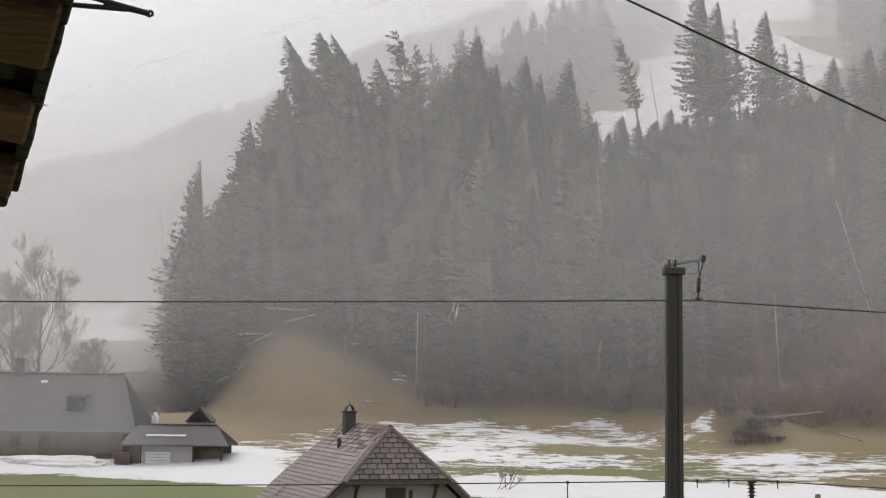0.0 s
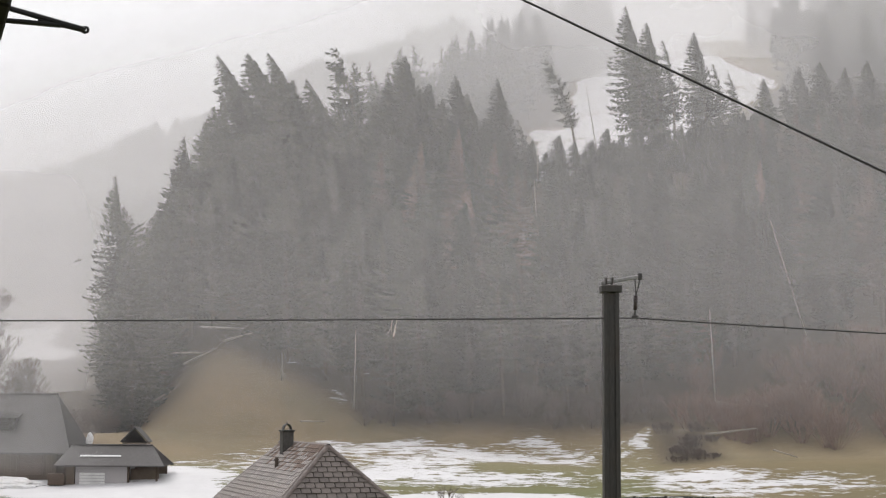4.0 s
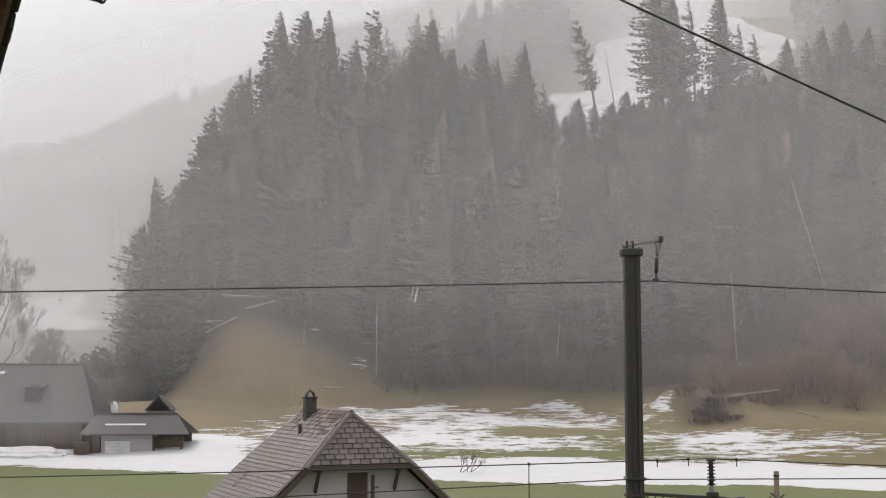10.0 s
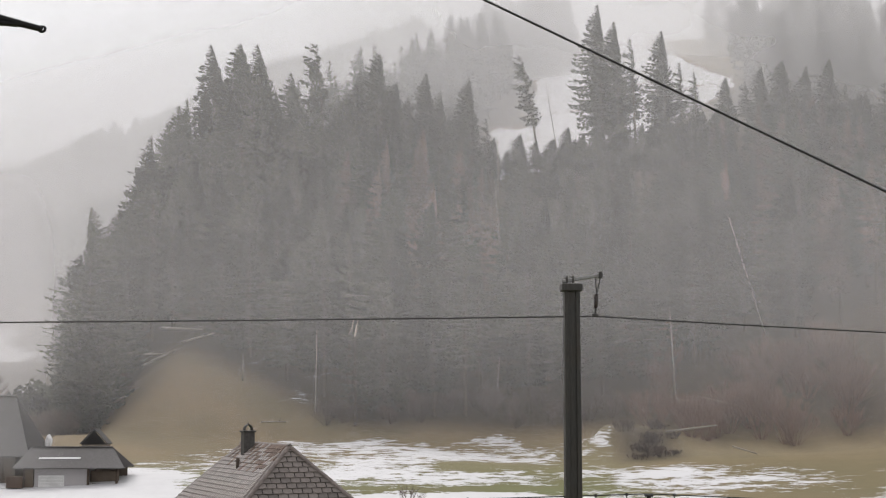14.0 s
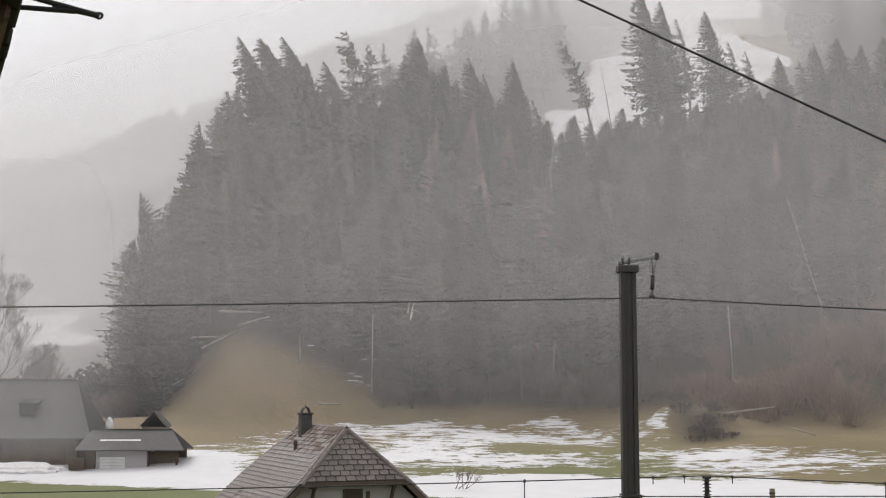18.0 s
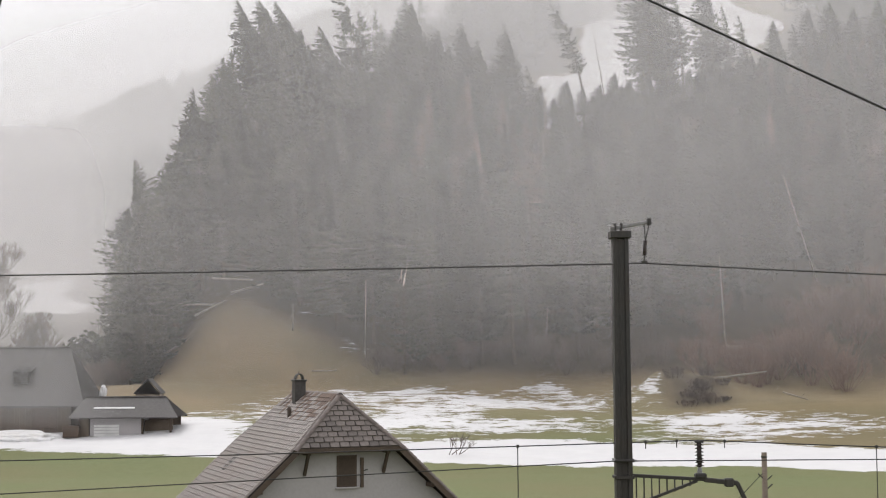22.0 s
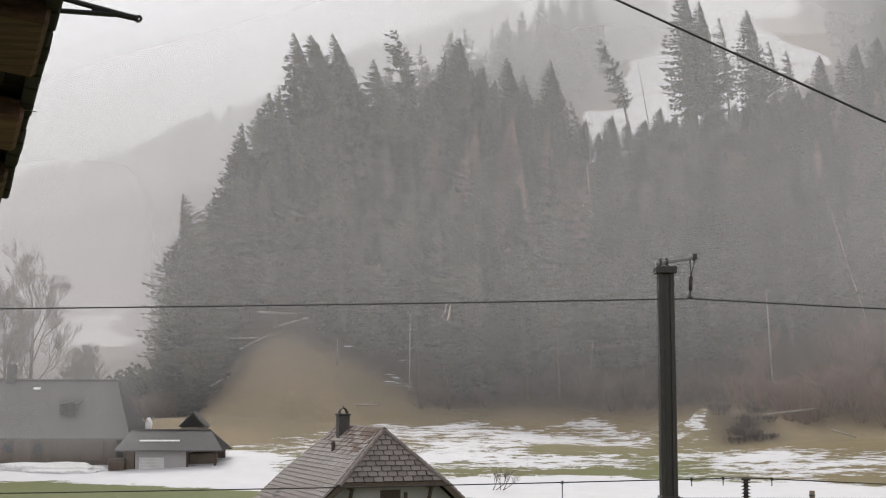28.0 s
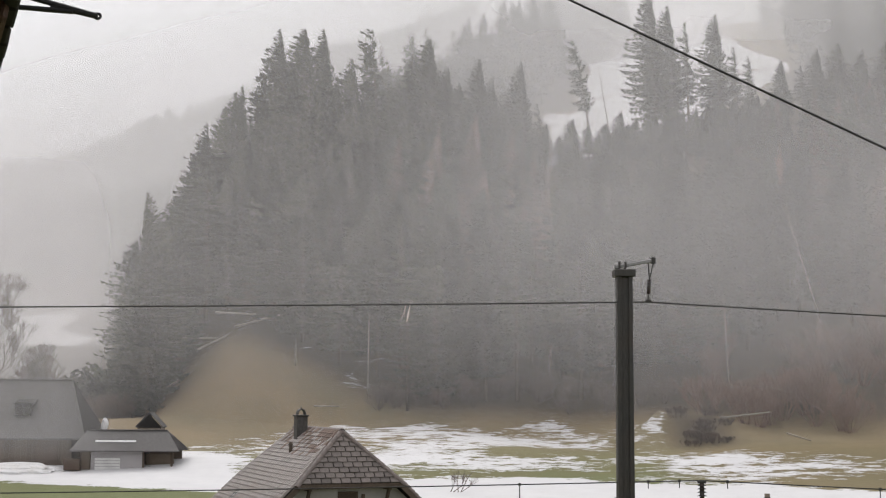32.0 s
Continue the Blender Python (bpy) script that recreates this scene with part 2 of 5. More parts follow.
M_WHITE = surface("white_paint", (0.5, 0.49, 0.48), (0.62, 0.61, 0.6), 8, 0.6, rough=0.6, bump=0.05)
M_TIMBER = surface("dark_timber", (0.04, 0.028, 0.021), (0.1, 0.07, 0.052), 12, 0.8, rough=0.85, stretch=(1, 1, 6), bump=0.4, per_object=0.2)
M_OLD_BOARD = surface("weathered_boards", (0.085, 0.065, 0.05), (0.17, 0.135, 0.105), 9, 0.5, rough=0.9, stretch=(1, 1, 7), bump=0.4, per_object=0.2)
M_SLATE = surface("grey_sheet_roof", (0.07, 0.064, 0.064), (0.108, 0.1, 0.099), 6, 0.25, stain_col=(0.065, 0.058, 0.056), rough=0.7, bump=0.25, per_object=0.1)
M_GLASS = surface("dark_pane", (0.03, 0.03, 0.032), (0.05, 0.05, 0.052), 3, 1, rough=0.3, bump=0.02)

# ---- small builders ----
def mesh_of(name, verts, faces, mats, slots=None, smooth=False):
    me = bpy.data.meshes.new(name)
    me.from_pydata(verts, [], faces)
    for m in mats:
        me.materials.append(m)
    if slots is not None:
        me.polygons.foreach_set("material_index", slots)
    if smooth:
        me.polygons.foreach_set("use_smooth", [True] * len(faces))
    me.update()
    return me


def part(name, bm, material, parent, label="", smooth=False):
    """Links a bmesh as one mesh object under a thing or part."""
    me = bpy.data.meshes.new(name)
    bm.to_mesh(me)
    bm.free()
    me.materials.append(material)
    if smooth:
        me.polygons.foreach_set("use_smooth", [True] * len(me.polygons))
    ob = new(name, me)
    ob.parent = parent
    if label:
        tagged(ob, label)
    return ob


def box(bm, size, m=Matrix(), bevel=0.0):
    """A box of that size centred on m, its edges rounded by bevel."""
    r = bmesh.ops.create_cube(bm, size=1.0, matrix=m @ Matrix.Diagonal((*size, 1)))
    if bevel:
        es = {e for v in r["verts"] for e in v.link_edges}
        bmesh.ops.bevel(bm, geom=list(es), offset=bevel, segments=1, affect="EDGES")
    return bm


def rod(bm, a, b, r0, r1=None, n=8):
    """A round bar from a to b."""
    a, b = Vector(a), Vector(b)
    d = b - a
    m = Matrix.Translation((a + b) / 2) @ d.to_track_quat("Z", "Y").to_matrix().to_4x4()
    bmesh.ops.create_cone(bm, cap_ends=True, segments=n, radius1=r0, radius2=r0 if r1 is None else r1, depth=d.length, matrix=m)
    return bm


def beam(bm, a, b, w, h, bevel=0.0):
    """A rectangular bar from a to b."""
    a, b = Vector(a), Vector(b)
    d = b - a
    m = Matrix.Translation((a + b) / 2) @ d.to_track_quat("X", "Z").to_matrix().to_4x4()
    return box(bm, (d.length, w, h), m, bevel)


def thing(name, m, label, category, group="", kind=""):
    ob = new(name)
    ob.matrix_basis = m
    ob.empty_display_size = 0.2
    return tagged(ob, label, category, group, kind)


def smooth_step(a, b, v):
    t = np.clip((v - a) / (b - a), 0, 1)
    return t * t * (3 - 2 * t)


# ---- the land: flat meadow, a steep wooded hillside and far ridges, one sheet ----
def waves(x, y):
    return (np.sin(x * 0.21 + 1.3 * np.sin(y * 0.13)) + np.sin(y * 0.29 + x * 0.11 + 2)) * 0.5


def height(x, y):
    x, y = np.asarray(x, float), np.asarray(y, float)
    toe = y + 0.5 * np.clip(x - 16, 0, 60)
    meadow = np.interp(toe, [0, 108, 121, 134, 150, 165], [0, 0, 0.6, 1.8, 3.6, 5.6])
    hill = np.interp(toe, [165, 172, 240, 300, 385, 460, 900], [0, 3.2, 42, 64.5, 101.3, 98, 80])
    edge = np.where(y < 215, -0.215 * y, -46.2 + 0.21 * (y - 215)) + 1.5 * np.sin(y * 0.11)
    hill = hill * smooth_step(edge, edge + 15 + 0.3 * np.clip(y - 215, 0, 400), x)
    crest = 113 + 0.42 * np.clip(x + 288, -150, 600)
    far = crest * smooth_step(330, 920, y) * smooth_step(120, -20, x - (y - 400) * 0.1) * 1.0
    valley = 14 * smooth_step(150, 330, y) * smooth_step(20, -20, x)
    z = meadow + np.maximum(hill, np.maximum(far, valley))
    bank = np.exp(-((x - 28.3) / np.where(x < 28.3, 4.2, 6.5)) ** 2 - ((y - 151) / 4.2) ** 2)
    z = z + bank * (2.8 + 0.5 * np.sin(x * 1.3 + 0.6 * y) + 0.35 * np.sin(x * 2.9 - y * 1.7))
    rough = smooth_step(112, 150, y)
    return z + waves(x, y) * (0.05 + 0.45 * rough) + 6 * smooth_step(500, 900, y) * np.sin(x * 0.021) * np.sin(x * 0.047 + 1)


def bald_slope(x, y):
    """Above nought on the bald brown slope left of the wood, in metres from its edge."""
    return np.minimum(np.minimum(186 - y, 171 + 1.3 * (x + 39.5) - y), 185 - 0.85 * (x + 20) - y)


CLEARING = [(22.5, 241), (27.8, 291), (34, 287), (42.3, 327), (61.5, 357), (76, 362), (79, 319), (86, 299), (73, 276), (60, 258), (54, 236), (33, 238)]


def in_clearing(x, y):
    """How far inside the snowy clearing high on the hill a point lies, in metres; negative outside."""
    x, y = np.asarray(x, float), np.asarray(y, float)
    inside, near = np.zeros(np.broadcast(x, y).shape, bool), np.full(np.broadcast(x, y).shape, 1e9)
    for (ax, ay), (bx, by) in zip(CLEARING, CLEARING[1:] + CLEARING[:1]):
        dx, dy = bx - ax, by - ay
        k = np.clip(((x - ax) * dx + (y - ay) * dy) / (dx * dx + dy * dy), 0, 1)
        near = np.minimum(near, np.hypot(x - ax - k * dx, y - ay - k * dy))
        if dy:
            inside ^= ((ay > y) != (by > y)) & (x < ax + (y - ay) / dy * dx)
    return np.where(inside, near, -near)


def steps(points):
    out = []
    for a, b, d in points:
        out += list(np.arange(a, b, d))
    return np.array(out + [points[-1][1]])


def make_ground():
    xs = steps([(-2400, -400, 200), (-400, -90, 10), (-90, 90, 1.1), (90, 400, 10), (400, 2400, 200)])
    ys = steps([(-800, -40, 190), (-40, 100, 5), (100, 250, 1.0), (250, 370, 2), (370, 460, 4), (460, 1000, 18), (1000, 3000, 250)])
    gx, gy = np.meshgrid(xs, ys)
    gz = height(gx, gy)
    nx, ny = len(xs), len(ys)
    verts = np.column_stack([gx.ravel(), gy.ravel(), gz.ravel()])
    i = (np.arange(ny - 1)[:, None] * nx + np.arange(nx - 1)[None]).ravel()
    faces = np.column_stack([i, i + 1, i + nx + 1, i + nx])
    me = mesh_of("ground", verts.tolist(), faces.tolist(), [M_GROUND], smooth=True)
    toe = gy + 0.5 * np.clip(gx - 16, 0, 60)
    bearing = gx / np.maximum(gy, 1)
    # snow: a full strip along the flat, patches on the slope above it, the clearing on the hill
    near_edge = np.interp(gx, [-60, -25, -10, 8, 22, 35, 60], [129, 124.5, 119, 114.5, 112, 106, 100]) + 0.7 * np.sin(gx * 0.31)
    strip = smooth_step(near_edge - 9, near_edge + 4, gy) * 0.95 - 0.5
    edge = np.interp(gx, [-60, -30, -24, -17, -8, 5, 25, 32, 36, 46], [139, 141, 145, 156, 163, 162, 163, 158, 149, 147]) + 1.5 * np.sin(gx * 0.5)
    patches = 0.178 + 0.5 * smooth_step(129, 123, toe) - 0.6 * smooth_step(edge, edge + 6, toe)
    patches -= 0.16 * np.exp(-((gx - 12.5) / 7) ** 2 - ((gy - 131.5) / 2.2) ** 2) + 0.2 * np.exp(-((gx - 13.5) / 5) ** 2 - ((gy - 144.5) / 3) ** 2)
    patches -= 0.06 * smooth_step(30, 37, gx) * smooth_step(121, 127, toe)
    patches += 0.35 * smooth_step(-14, -24, gx) * smooth_step(145, 141, gy)
    snow = np.minimum(strip, np.maximum(patches, 0.45 * smooth_step(near_edge + 11, near_edge + 7, gy)))
    clearing = smooth_step(-1.5, 2.0, in_clearing(gx, gy) + 1.2 * waves(gx * 1.7, gy * 1.3))
    snow = np.maximum(snow, 0.54 * clearing - 0.28)
    valley = smooth_step(15, 7, np.hypot(gx + 119 + 0.25 * (gy - 455), (gy - 455) / 3.2))
    snow = np.maximum(snow, 0.8 * valley - 0.4)
    snow += 0.2 * np.exp(-((gx - 27.2) / 2.3) ** 2 - ((gy - 149.5) / 3.0) ** 2) - 0.7 * np.exp(-((gx - 31.0) / 3.2) ** 2 - ((gy - 147.5) / 4.5) ** 2)
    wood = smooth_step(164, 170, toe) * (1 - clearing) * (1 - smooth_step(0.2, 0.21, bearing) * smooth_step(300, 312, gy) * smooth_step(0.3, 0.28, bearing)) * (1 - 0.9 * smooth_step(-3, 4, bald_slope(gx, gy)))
    # shaded side of the bank, painted in with the dark forest soil colour
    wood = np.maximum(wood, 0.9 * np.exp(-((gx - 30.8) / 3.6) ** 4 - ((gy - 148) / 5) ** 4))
    green = smooth_step(170, 118, gy) * (1 - 0.85 * smooth_step(-3, 4, bald_slope(gx, gy)) * smooth_step(144, 156, gy)) * (1 - 0.75 * smooth_step(20, 32, gx) * smooth_step(118, 128, toe))
    for name, values in (("snow", snow), ("wood", wood), ("green", green)):
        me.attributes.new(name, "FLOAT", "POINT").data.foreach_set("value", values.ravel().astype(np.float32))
    return tagged(new("ground", me), "green valley meadow and brown hillside under patchy melting snow", "ground", kind="structure")


make_ground()


def ground_z(x, y):
    return float(height(x, y))

# ---- mist and rain veils that drift down the valley ----
MISTS = []


def mist_bank(y, x0, x1, z0, z1, material, drift, lean=0.0, bow=0.0):
    n = 24
    verts, faces = [], []
    for i in range(n + 1):
        f = i / n
        x = x0 + (x1 - x0) * f
        dy = bow * math.sin(f * math.pi * 2)
        verts += [(x, dy, z0), (x, dy + lean, z1)]
        if i:
            faces.append((2 * i - 2, 2 * i, 2 * i + 1, 2 * i - 1))
    ob = new("mist_bank", mesh_of("mist_bank", verts, faces, [material], smooth=True))
    ob.location = (0, y, 0)
    tagged(ob, "thin grey veil of blown rain and mist before the hillside", "mist", "mist banks", "stuff")
    MISTS.append((ob, y, drift))
    return ob


for y, seed, drift in ((144, 1.0, -8), (141, 11.0, -13)):
    mist_bank(y, -120, 170, 1, 110, mist_material("mist_front", 0.168, seed, 0.8, 1.2, low_z=(-4, 24), high_z=(66, 120), boost=(0, 50, 0.2)), drift)
mist_bank(262, -220, 260, 8, 190, mist_material("mist_upper", 0.265, 3.0, 0.85, 1.06, low_z=(8, 16), high_z=(70, 130), slant=0.344), -22)
mist_bank(253, -14, 240, 30, 190, mist_material("mist_clearing", 0.27, 8.0, 0.88, 1.05, low_z=(36, 52), high_z=(80, 135), slant=0.344, side=(-14, 8)), 0)
mist_bank(330, -330, 330, 5, 260, mist_material("mist_valley", 0.48, 4.0, 0.8, 1.15, low_z=(5, 14), high_z=(88, 140), slant=0.344), -18)
mist_bank(620, -700, 700, 5, 480, mist_material("mist_far", 0.5, 5.0, 0.85, 1.1, low_z=(5, 30), high_z=(163, 240), slant=0.344), -15)
mist_bank(231, -150, -38, 2, 90, mist_material("mist_left", 0.38, 6.0, 0.8, 1.15, low_z=(6, 13), high_z=(30, 75), side=(-41, -56)), 0)
mist_bank(129.5, -90, -14, 0.8, 40, mist_material("mist_farm", 0.2, 7.0, 0.85, 1.15, low_z=(1.8, 5), high_z=(12, 32), side=(-25, -34)), 0)
# two denser puffs that cross before the wood
PUFF_A = mist_bank(160, -62, 62, -6, 96, mist_material("mist_puff", 0.21, 9.0, 0.5, 1.12, (0.02, 0.02, 0.03), (0, 4), (80, 96), puff=(0, 50, 60, 44)), 0)
PUFF_B = mist_bank(158, -52, 52, -6, 80, mist_material("mist_puff_low", 0.17, 10.0, 0.3, 1.5, (0.025, 0.025, 0.035), (0, 4), (66, 80), puff=(0, 32, 50, 36)), 0)
MISTS.pop()
MISTS.pop()

# ---- spruces ----
CUT = (0.42, 0.72)


def spruce_meshes(seed, tall=24.0, spread=4.0, bare=0.12, thin=1.0, leaf=None, clump=1.0, power=0.8, gap=1.0):
    """Foliage and stem of one spruce in three height bands: (trunk, crown, upper crown, treetop)."""
    rng = random.Random(seed)
    bands = [([], [], []) for _ in range(3)]
    trunk_v, trunk_f = [], []

    def ring(vs, z, r, n=7):
        i = len(vs)
        for k in range(n):
            a = 2 * math.pi * k / n
            vs.append((r * math.cos(a), r * math.sin(a), z))
        return i

    def stem(vs, fs, z0, z1, count, slot=None):
        rad = lambda z: 0.27 * (1 - z / tall) ** 0.8 + 0.02
        prev = None
        for k in range(count + 1):
            z = z0 + (z1 - z0) * k / count
            cur = ring(vs, z, rad(z))
            if prev is not None:
                for j in range(7):
                    fs.append((prev + j, prev + (j + 1) % 7, cur + (j + 1) % 7, cur + j))
                    if slot is not None:
                        slot.append(1)
            prev = cur

    stem(trunk_v, trunk_f, -1.5, tall * CUT[0], 5)
    stem(bands[1][0], bands[1][1], tall * CUT[0], tall * CUT[1], 3, bands[1][2])
    stem(bands[2][0], bands[2][1], tall * CUT[1], tall * 0.998, 4, bands[2][2])
    up = Vector((0, 0, 1))
    z = tall * bare
    while z < tall * 0.99:
        f = (z - tall * bare) / (tall * (1 - bare))
        reach = spread * (1 - f) ** power * (0.62 + 0.38 * min(1, f * 5)) * rng.uniform(0.8, 1.12) + 0.03
        n = rng.randint(7, 9) if f < 0.88 else 6
        vs, fs, sl = bands[0 if z < tall * CUT[0] else 1 if z < tall * CUT[1] else 2]
        spin = rng.random() * 6.28
        for k in range(n):
            if rng.random() > thin:
                continue
            az = spin + 6.283 * k / n + rng.uniform(-0.3, 0.3)
            out = Vector((math.cos(az), math.sin(az), 0))
            side = Vector((-out.y, out.x, 0))
            # branches grow longer on the lee side, towards -x
            length = reach * rng.uniform(0.7, 1.12) * (1 - 0.4 * out.x * min(1, f * 1.5))
            rise = -0.12 + 0.75 * f * f + rng.uniform(-0.08, 0.1)
            droop = rng.uniform(0.3, 0.55) * (1 - 0.85 * f)
            hook = 0.3 * (1 - f) + 0.1

            def at(q):
                """A point along the branch: it sags, and its end turns up; the wind lifts the weather side."""
                c = out * (length * q) + up * (z + length * (rise * q - droop * q * q + hook * q ** 4))
                return c + Vector((-(0.16 + 0.26 * f) * length * q * q, 0, 0.3 * length * q * q * max(0.0, out.x) * min(1, f * 1.8)))
            count = max(2, min(7, int(length / 0.66) + 1))
            for j in range(count):
                a, b = at(j / count), at((j + 1.1) / count)
                mid, ahead = (a + b) / 2, (b - a).normalized()
                w = clump * (0.3 + 0.5 * (1 - j / count)) * rng.uniform(0.7, 1.25) * min(1.0, 0.14 + 0.4 * length)
                for sg in (-1, 1):
                    i = len(vs)
                    vs += [tuple(a), tuple(b), tuple(mid + side * (sg * w) + ahead * (0.55 * w) - up * (w * rng.uniform(0.1, 0.55) * (1 - 0.6 * f)))]
                    fs.append((i, i + 1, i + 2))
                    sl.append(0)
                if rng.random() < 0.95 - 0.5 * f:
                    i = len(vs)
                    vs += [tuple(a), tuple(b), tuple(mid + ahead * (0.3 * w) + side * rng.uniform(-0.2, 0.2) * w - up * (w * rng.uniform(0.7, 1.45)))]
                    fs.append((i, i + 1, i + 2))
                    sl.append(0)
            i = len(vs)
            e, d = at(0.94), (at(1.0) - at(0.85)).normalized()
            vs += [tuple(e + side * 0.08), tuple(e - side * 0.08), tuple(e + d * rng.uniform(0.25, 0.5) * min(1, 0.2 + 0.35 * length))]
            fs.append((i, i + 1, i + 2))
            sl.append(0)
        z += gap * rng.uniform(0.38, 0.6) * (1.0 if f < 0.7 else 0.62)
    trunk = mesh_of("trunk", trunk_v, trunk_f, [M_BARK], smooth=True)
    crowns = [mesh_of(n, b[0], b[1], [leaf or M_NEEDLES, M_BARK], b[2]) for n, b in zip(("crown", "upper_crown", "treetop"), bands)]
    return trunk, crowns


TALL = 24.0
# five spruces from broad to slim, two larches, a ragged pine-like spruce, and two coarse ones for the woods far up
KINDS = [spruce_meshes(11, spread=6.0, power=0.88), spruce_meshes(12, spread=5.0, bare=0.18, power=0.9), spruce_meshes(13, spread=6.4, bare=0.08, power=0.85),
         spruce_meshes(14, spread=3.8, bare=0.3, thin=0.62, gap=1.3), spruce_meshes(15, spread=5.6, bare=0.14, thin=0.9, power=0.98),
         spruce_meshes(16, spread=3.4, bare=0.2, thin=0.8, leaf=M_LARCH, clump=0.62), spruce_meshes(17, spread=2.9, bare=0.3, thin=0.7, leaf=M_LARCH, clump=0.55),
         spruce_meshes(18, spread=3.2, bare=0.36, thin=0.5, gap=1.5, clump=1.15, power=0.5),
         spruce_meshes(19, spread=4.2, bare=0.14, thin=0.6, gap=1.7, clump=1.7), spruce_meshes(20, spread=3.4, bare=0.36, thin=0.55, gap=1.7, clump=1.6)]
SWAYING = []


def make_spruce(kind):
    trunk, crowns = KINDS[kind]
    t = thing("spruce_tree", Matrix(), "dark green spruce swaying in the storm on the slope", "tree", "spruces on the hillside") if kind not in (5, 6) else thing("larch_tree", Matrix(), "bare brown larch swaying in the storm on the slope", "tree", "larches on the hillside")
    for name, me in (("trunk", trunk), ("crown", crowns[0]), ("upper_crown", crowns[1]), ("treetop", crowns[2])):
        new(name, me).parent = t
    return t


PROTO = {}


def put_spruce(kind, x, y, tall, spin, supple=1.0, lean=0.0, bends=False):
    """A spruce rooted in the ground; supple says how far the gusts bend it, lean how far it stands aslant."""
    m = pose(x, y, ground_z(x, y), 0, -lean, 0) @ pose(0, 0, 0, 0, 0, spin)
    if kind in PROTO:
        ob = copy_thing(PROTO[kind], m)
    else:
        ob = PROTO[kind] = make_spruce(kind)
        ob.matrix_basis = m
    s = tall / TALL
    wide = 0.7 * s + 0.3 if s > 0.3 else 0.15 + 1.2 * s
    ob.scale = (wide, wide, s)
    SWAYING.append((ob, m, supple, spin, bends))
    return ob


rng = random.Random(5)
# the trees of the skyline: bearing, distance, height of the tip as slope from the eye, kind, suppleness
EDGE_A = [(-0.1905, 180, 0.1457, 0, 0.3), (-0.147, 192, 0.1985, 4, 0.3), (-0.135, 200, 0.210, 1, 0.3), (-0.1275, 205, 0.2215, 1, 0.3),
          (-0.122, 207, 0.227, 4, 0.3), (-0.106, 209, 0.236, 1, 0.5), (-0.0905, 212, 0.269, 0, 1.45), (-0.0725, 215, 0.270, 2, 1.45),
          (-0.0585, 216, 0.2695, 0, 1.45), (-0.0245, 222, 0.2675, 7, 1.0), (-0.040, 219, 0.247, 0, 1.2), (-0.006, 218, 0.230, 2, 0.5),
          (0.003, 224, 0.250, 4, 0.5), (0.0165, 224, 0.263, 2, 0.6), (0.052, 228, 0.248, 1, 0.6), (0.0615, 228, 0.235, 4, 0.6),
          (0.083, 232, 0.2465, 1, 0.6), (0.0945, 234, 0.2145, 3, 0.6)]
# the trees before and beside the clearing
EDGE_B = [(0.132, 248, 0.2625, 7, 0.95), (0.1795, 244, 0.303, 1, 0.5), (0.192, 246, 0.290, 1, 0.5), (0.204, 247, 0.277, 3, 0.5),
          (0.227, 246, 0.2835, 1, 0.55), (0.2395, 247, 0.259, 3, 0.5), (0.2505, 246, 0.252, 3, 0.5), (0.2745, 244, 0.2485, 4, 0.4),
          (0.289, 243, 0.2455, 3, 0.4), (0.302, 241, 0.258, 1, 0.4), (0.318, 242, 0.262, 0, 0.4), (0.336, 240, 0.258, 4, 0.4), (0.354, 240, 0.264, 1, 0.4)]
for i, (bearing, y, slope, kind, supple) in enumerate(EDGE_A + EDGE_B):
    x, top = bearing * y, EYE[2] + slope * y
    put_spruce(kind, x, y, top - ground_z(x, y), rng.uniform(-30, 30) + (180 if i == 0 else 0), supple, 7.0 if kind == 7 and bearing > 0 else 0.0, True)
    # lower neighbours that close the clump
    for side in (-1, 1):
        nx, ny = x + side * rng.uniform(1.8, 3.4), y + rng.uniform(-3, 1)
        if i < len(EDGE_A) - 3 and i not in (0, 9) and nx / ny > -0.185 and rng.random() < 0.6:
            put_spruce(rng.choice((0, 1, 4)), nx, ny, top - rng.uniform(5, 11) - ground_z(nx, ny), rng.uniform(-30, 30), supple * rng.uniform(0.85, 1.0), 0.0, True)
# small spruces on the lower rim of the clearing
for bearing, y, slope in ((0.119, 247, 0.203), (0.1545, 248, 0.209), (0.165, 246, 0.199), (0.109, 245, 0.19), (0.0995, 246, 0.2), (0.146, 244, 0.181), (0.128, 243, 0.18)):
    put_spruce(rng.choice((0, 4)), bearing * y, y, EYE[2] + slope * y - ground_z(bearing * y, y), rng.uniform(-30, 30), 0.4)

# smaller spruces that close the left edge of the wood
for x, y, tall in ((-33.8, 178, 14), (-34.6, 175, 9), (-33.0, 176, 12), (-32.6, 184, 23), (-30.9, 188, 24)):
    put_spruce(rng.choice((0, 2, 4)), x, y, tall, rng.uniform(-30, 30), 0.35)

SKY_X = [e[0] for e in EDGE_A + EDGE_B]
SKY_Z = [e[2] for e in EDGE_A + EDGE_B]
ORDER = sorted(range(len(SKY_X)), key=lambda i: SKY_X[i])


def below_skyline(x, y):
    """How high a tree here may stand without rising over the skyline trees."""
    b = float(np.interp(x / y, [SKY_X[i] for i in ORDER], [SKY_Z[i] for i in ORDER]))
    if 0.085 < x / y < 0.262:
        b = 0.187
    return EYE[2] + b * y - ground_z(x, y)


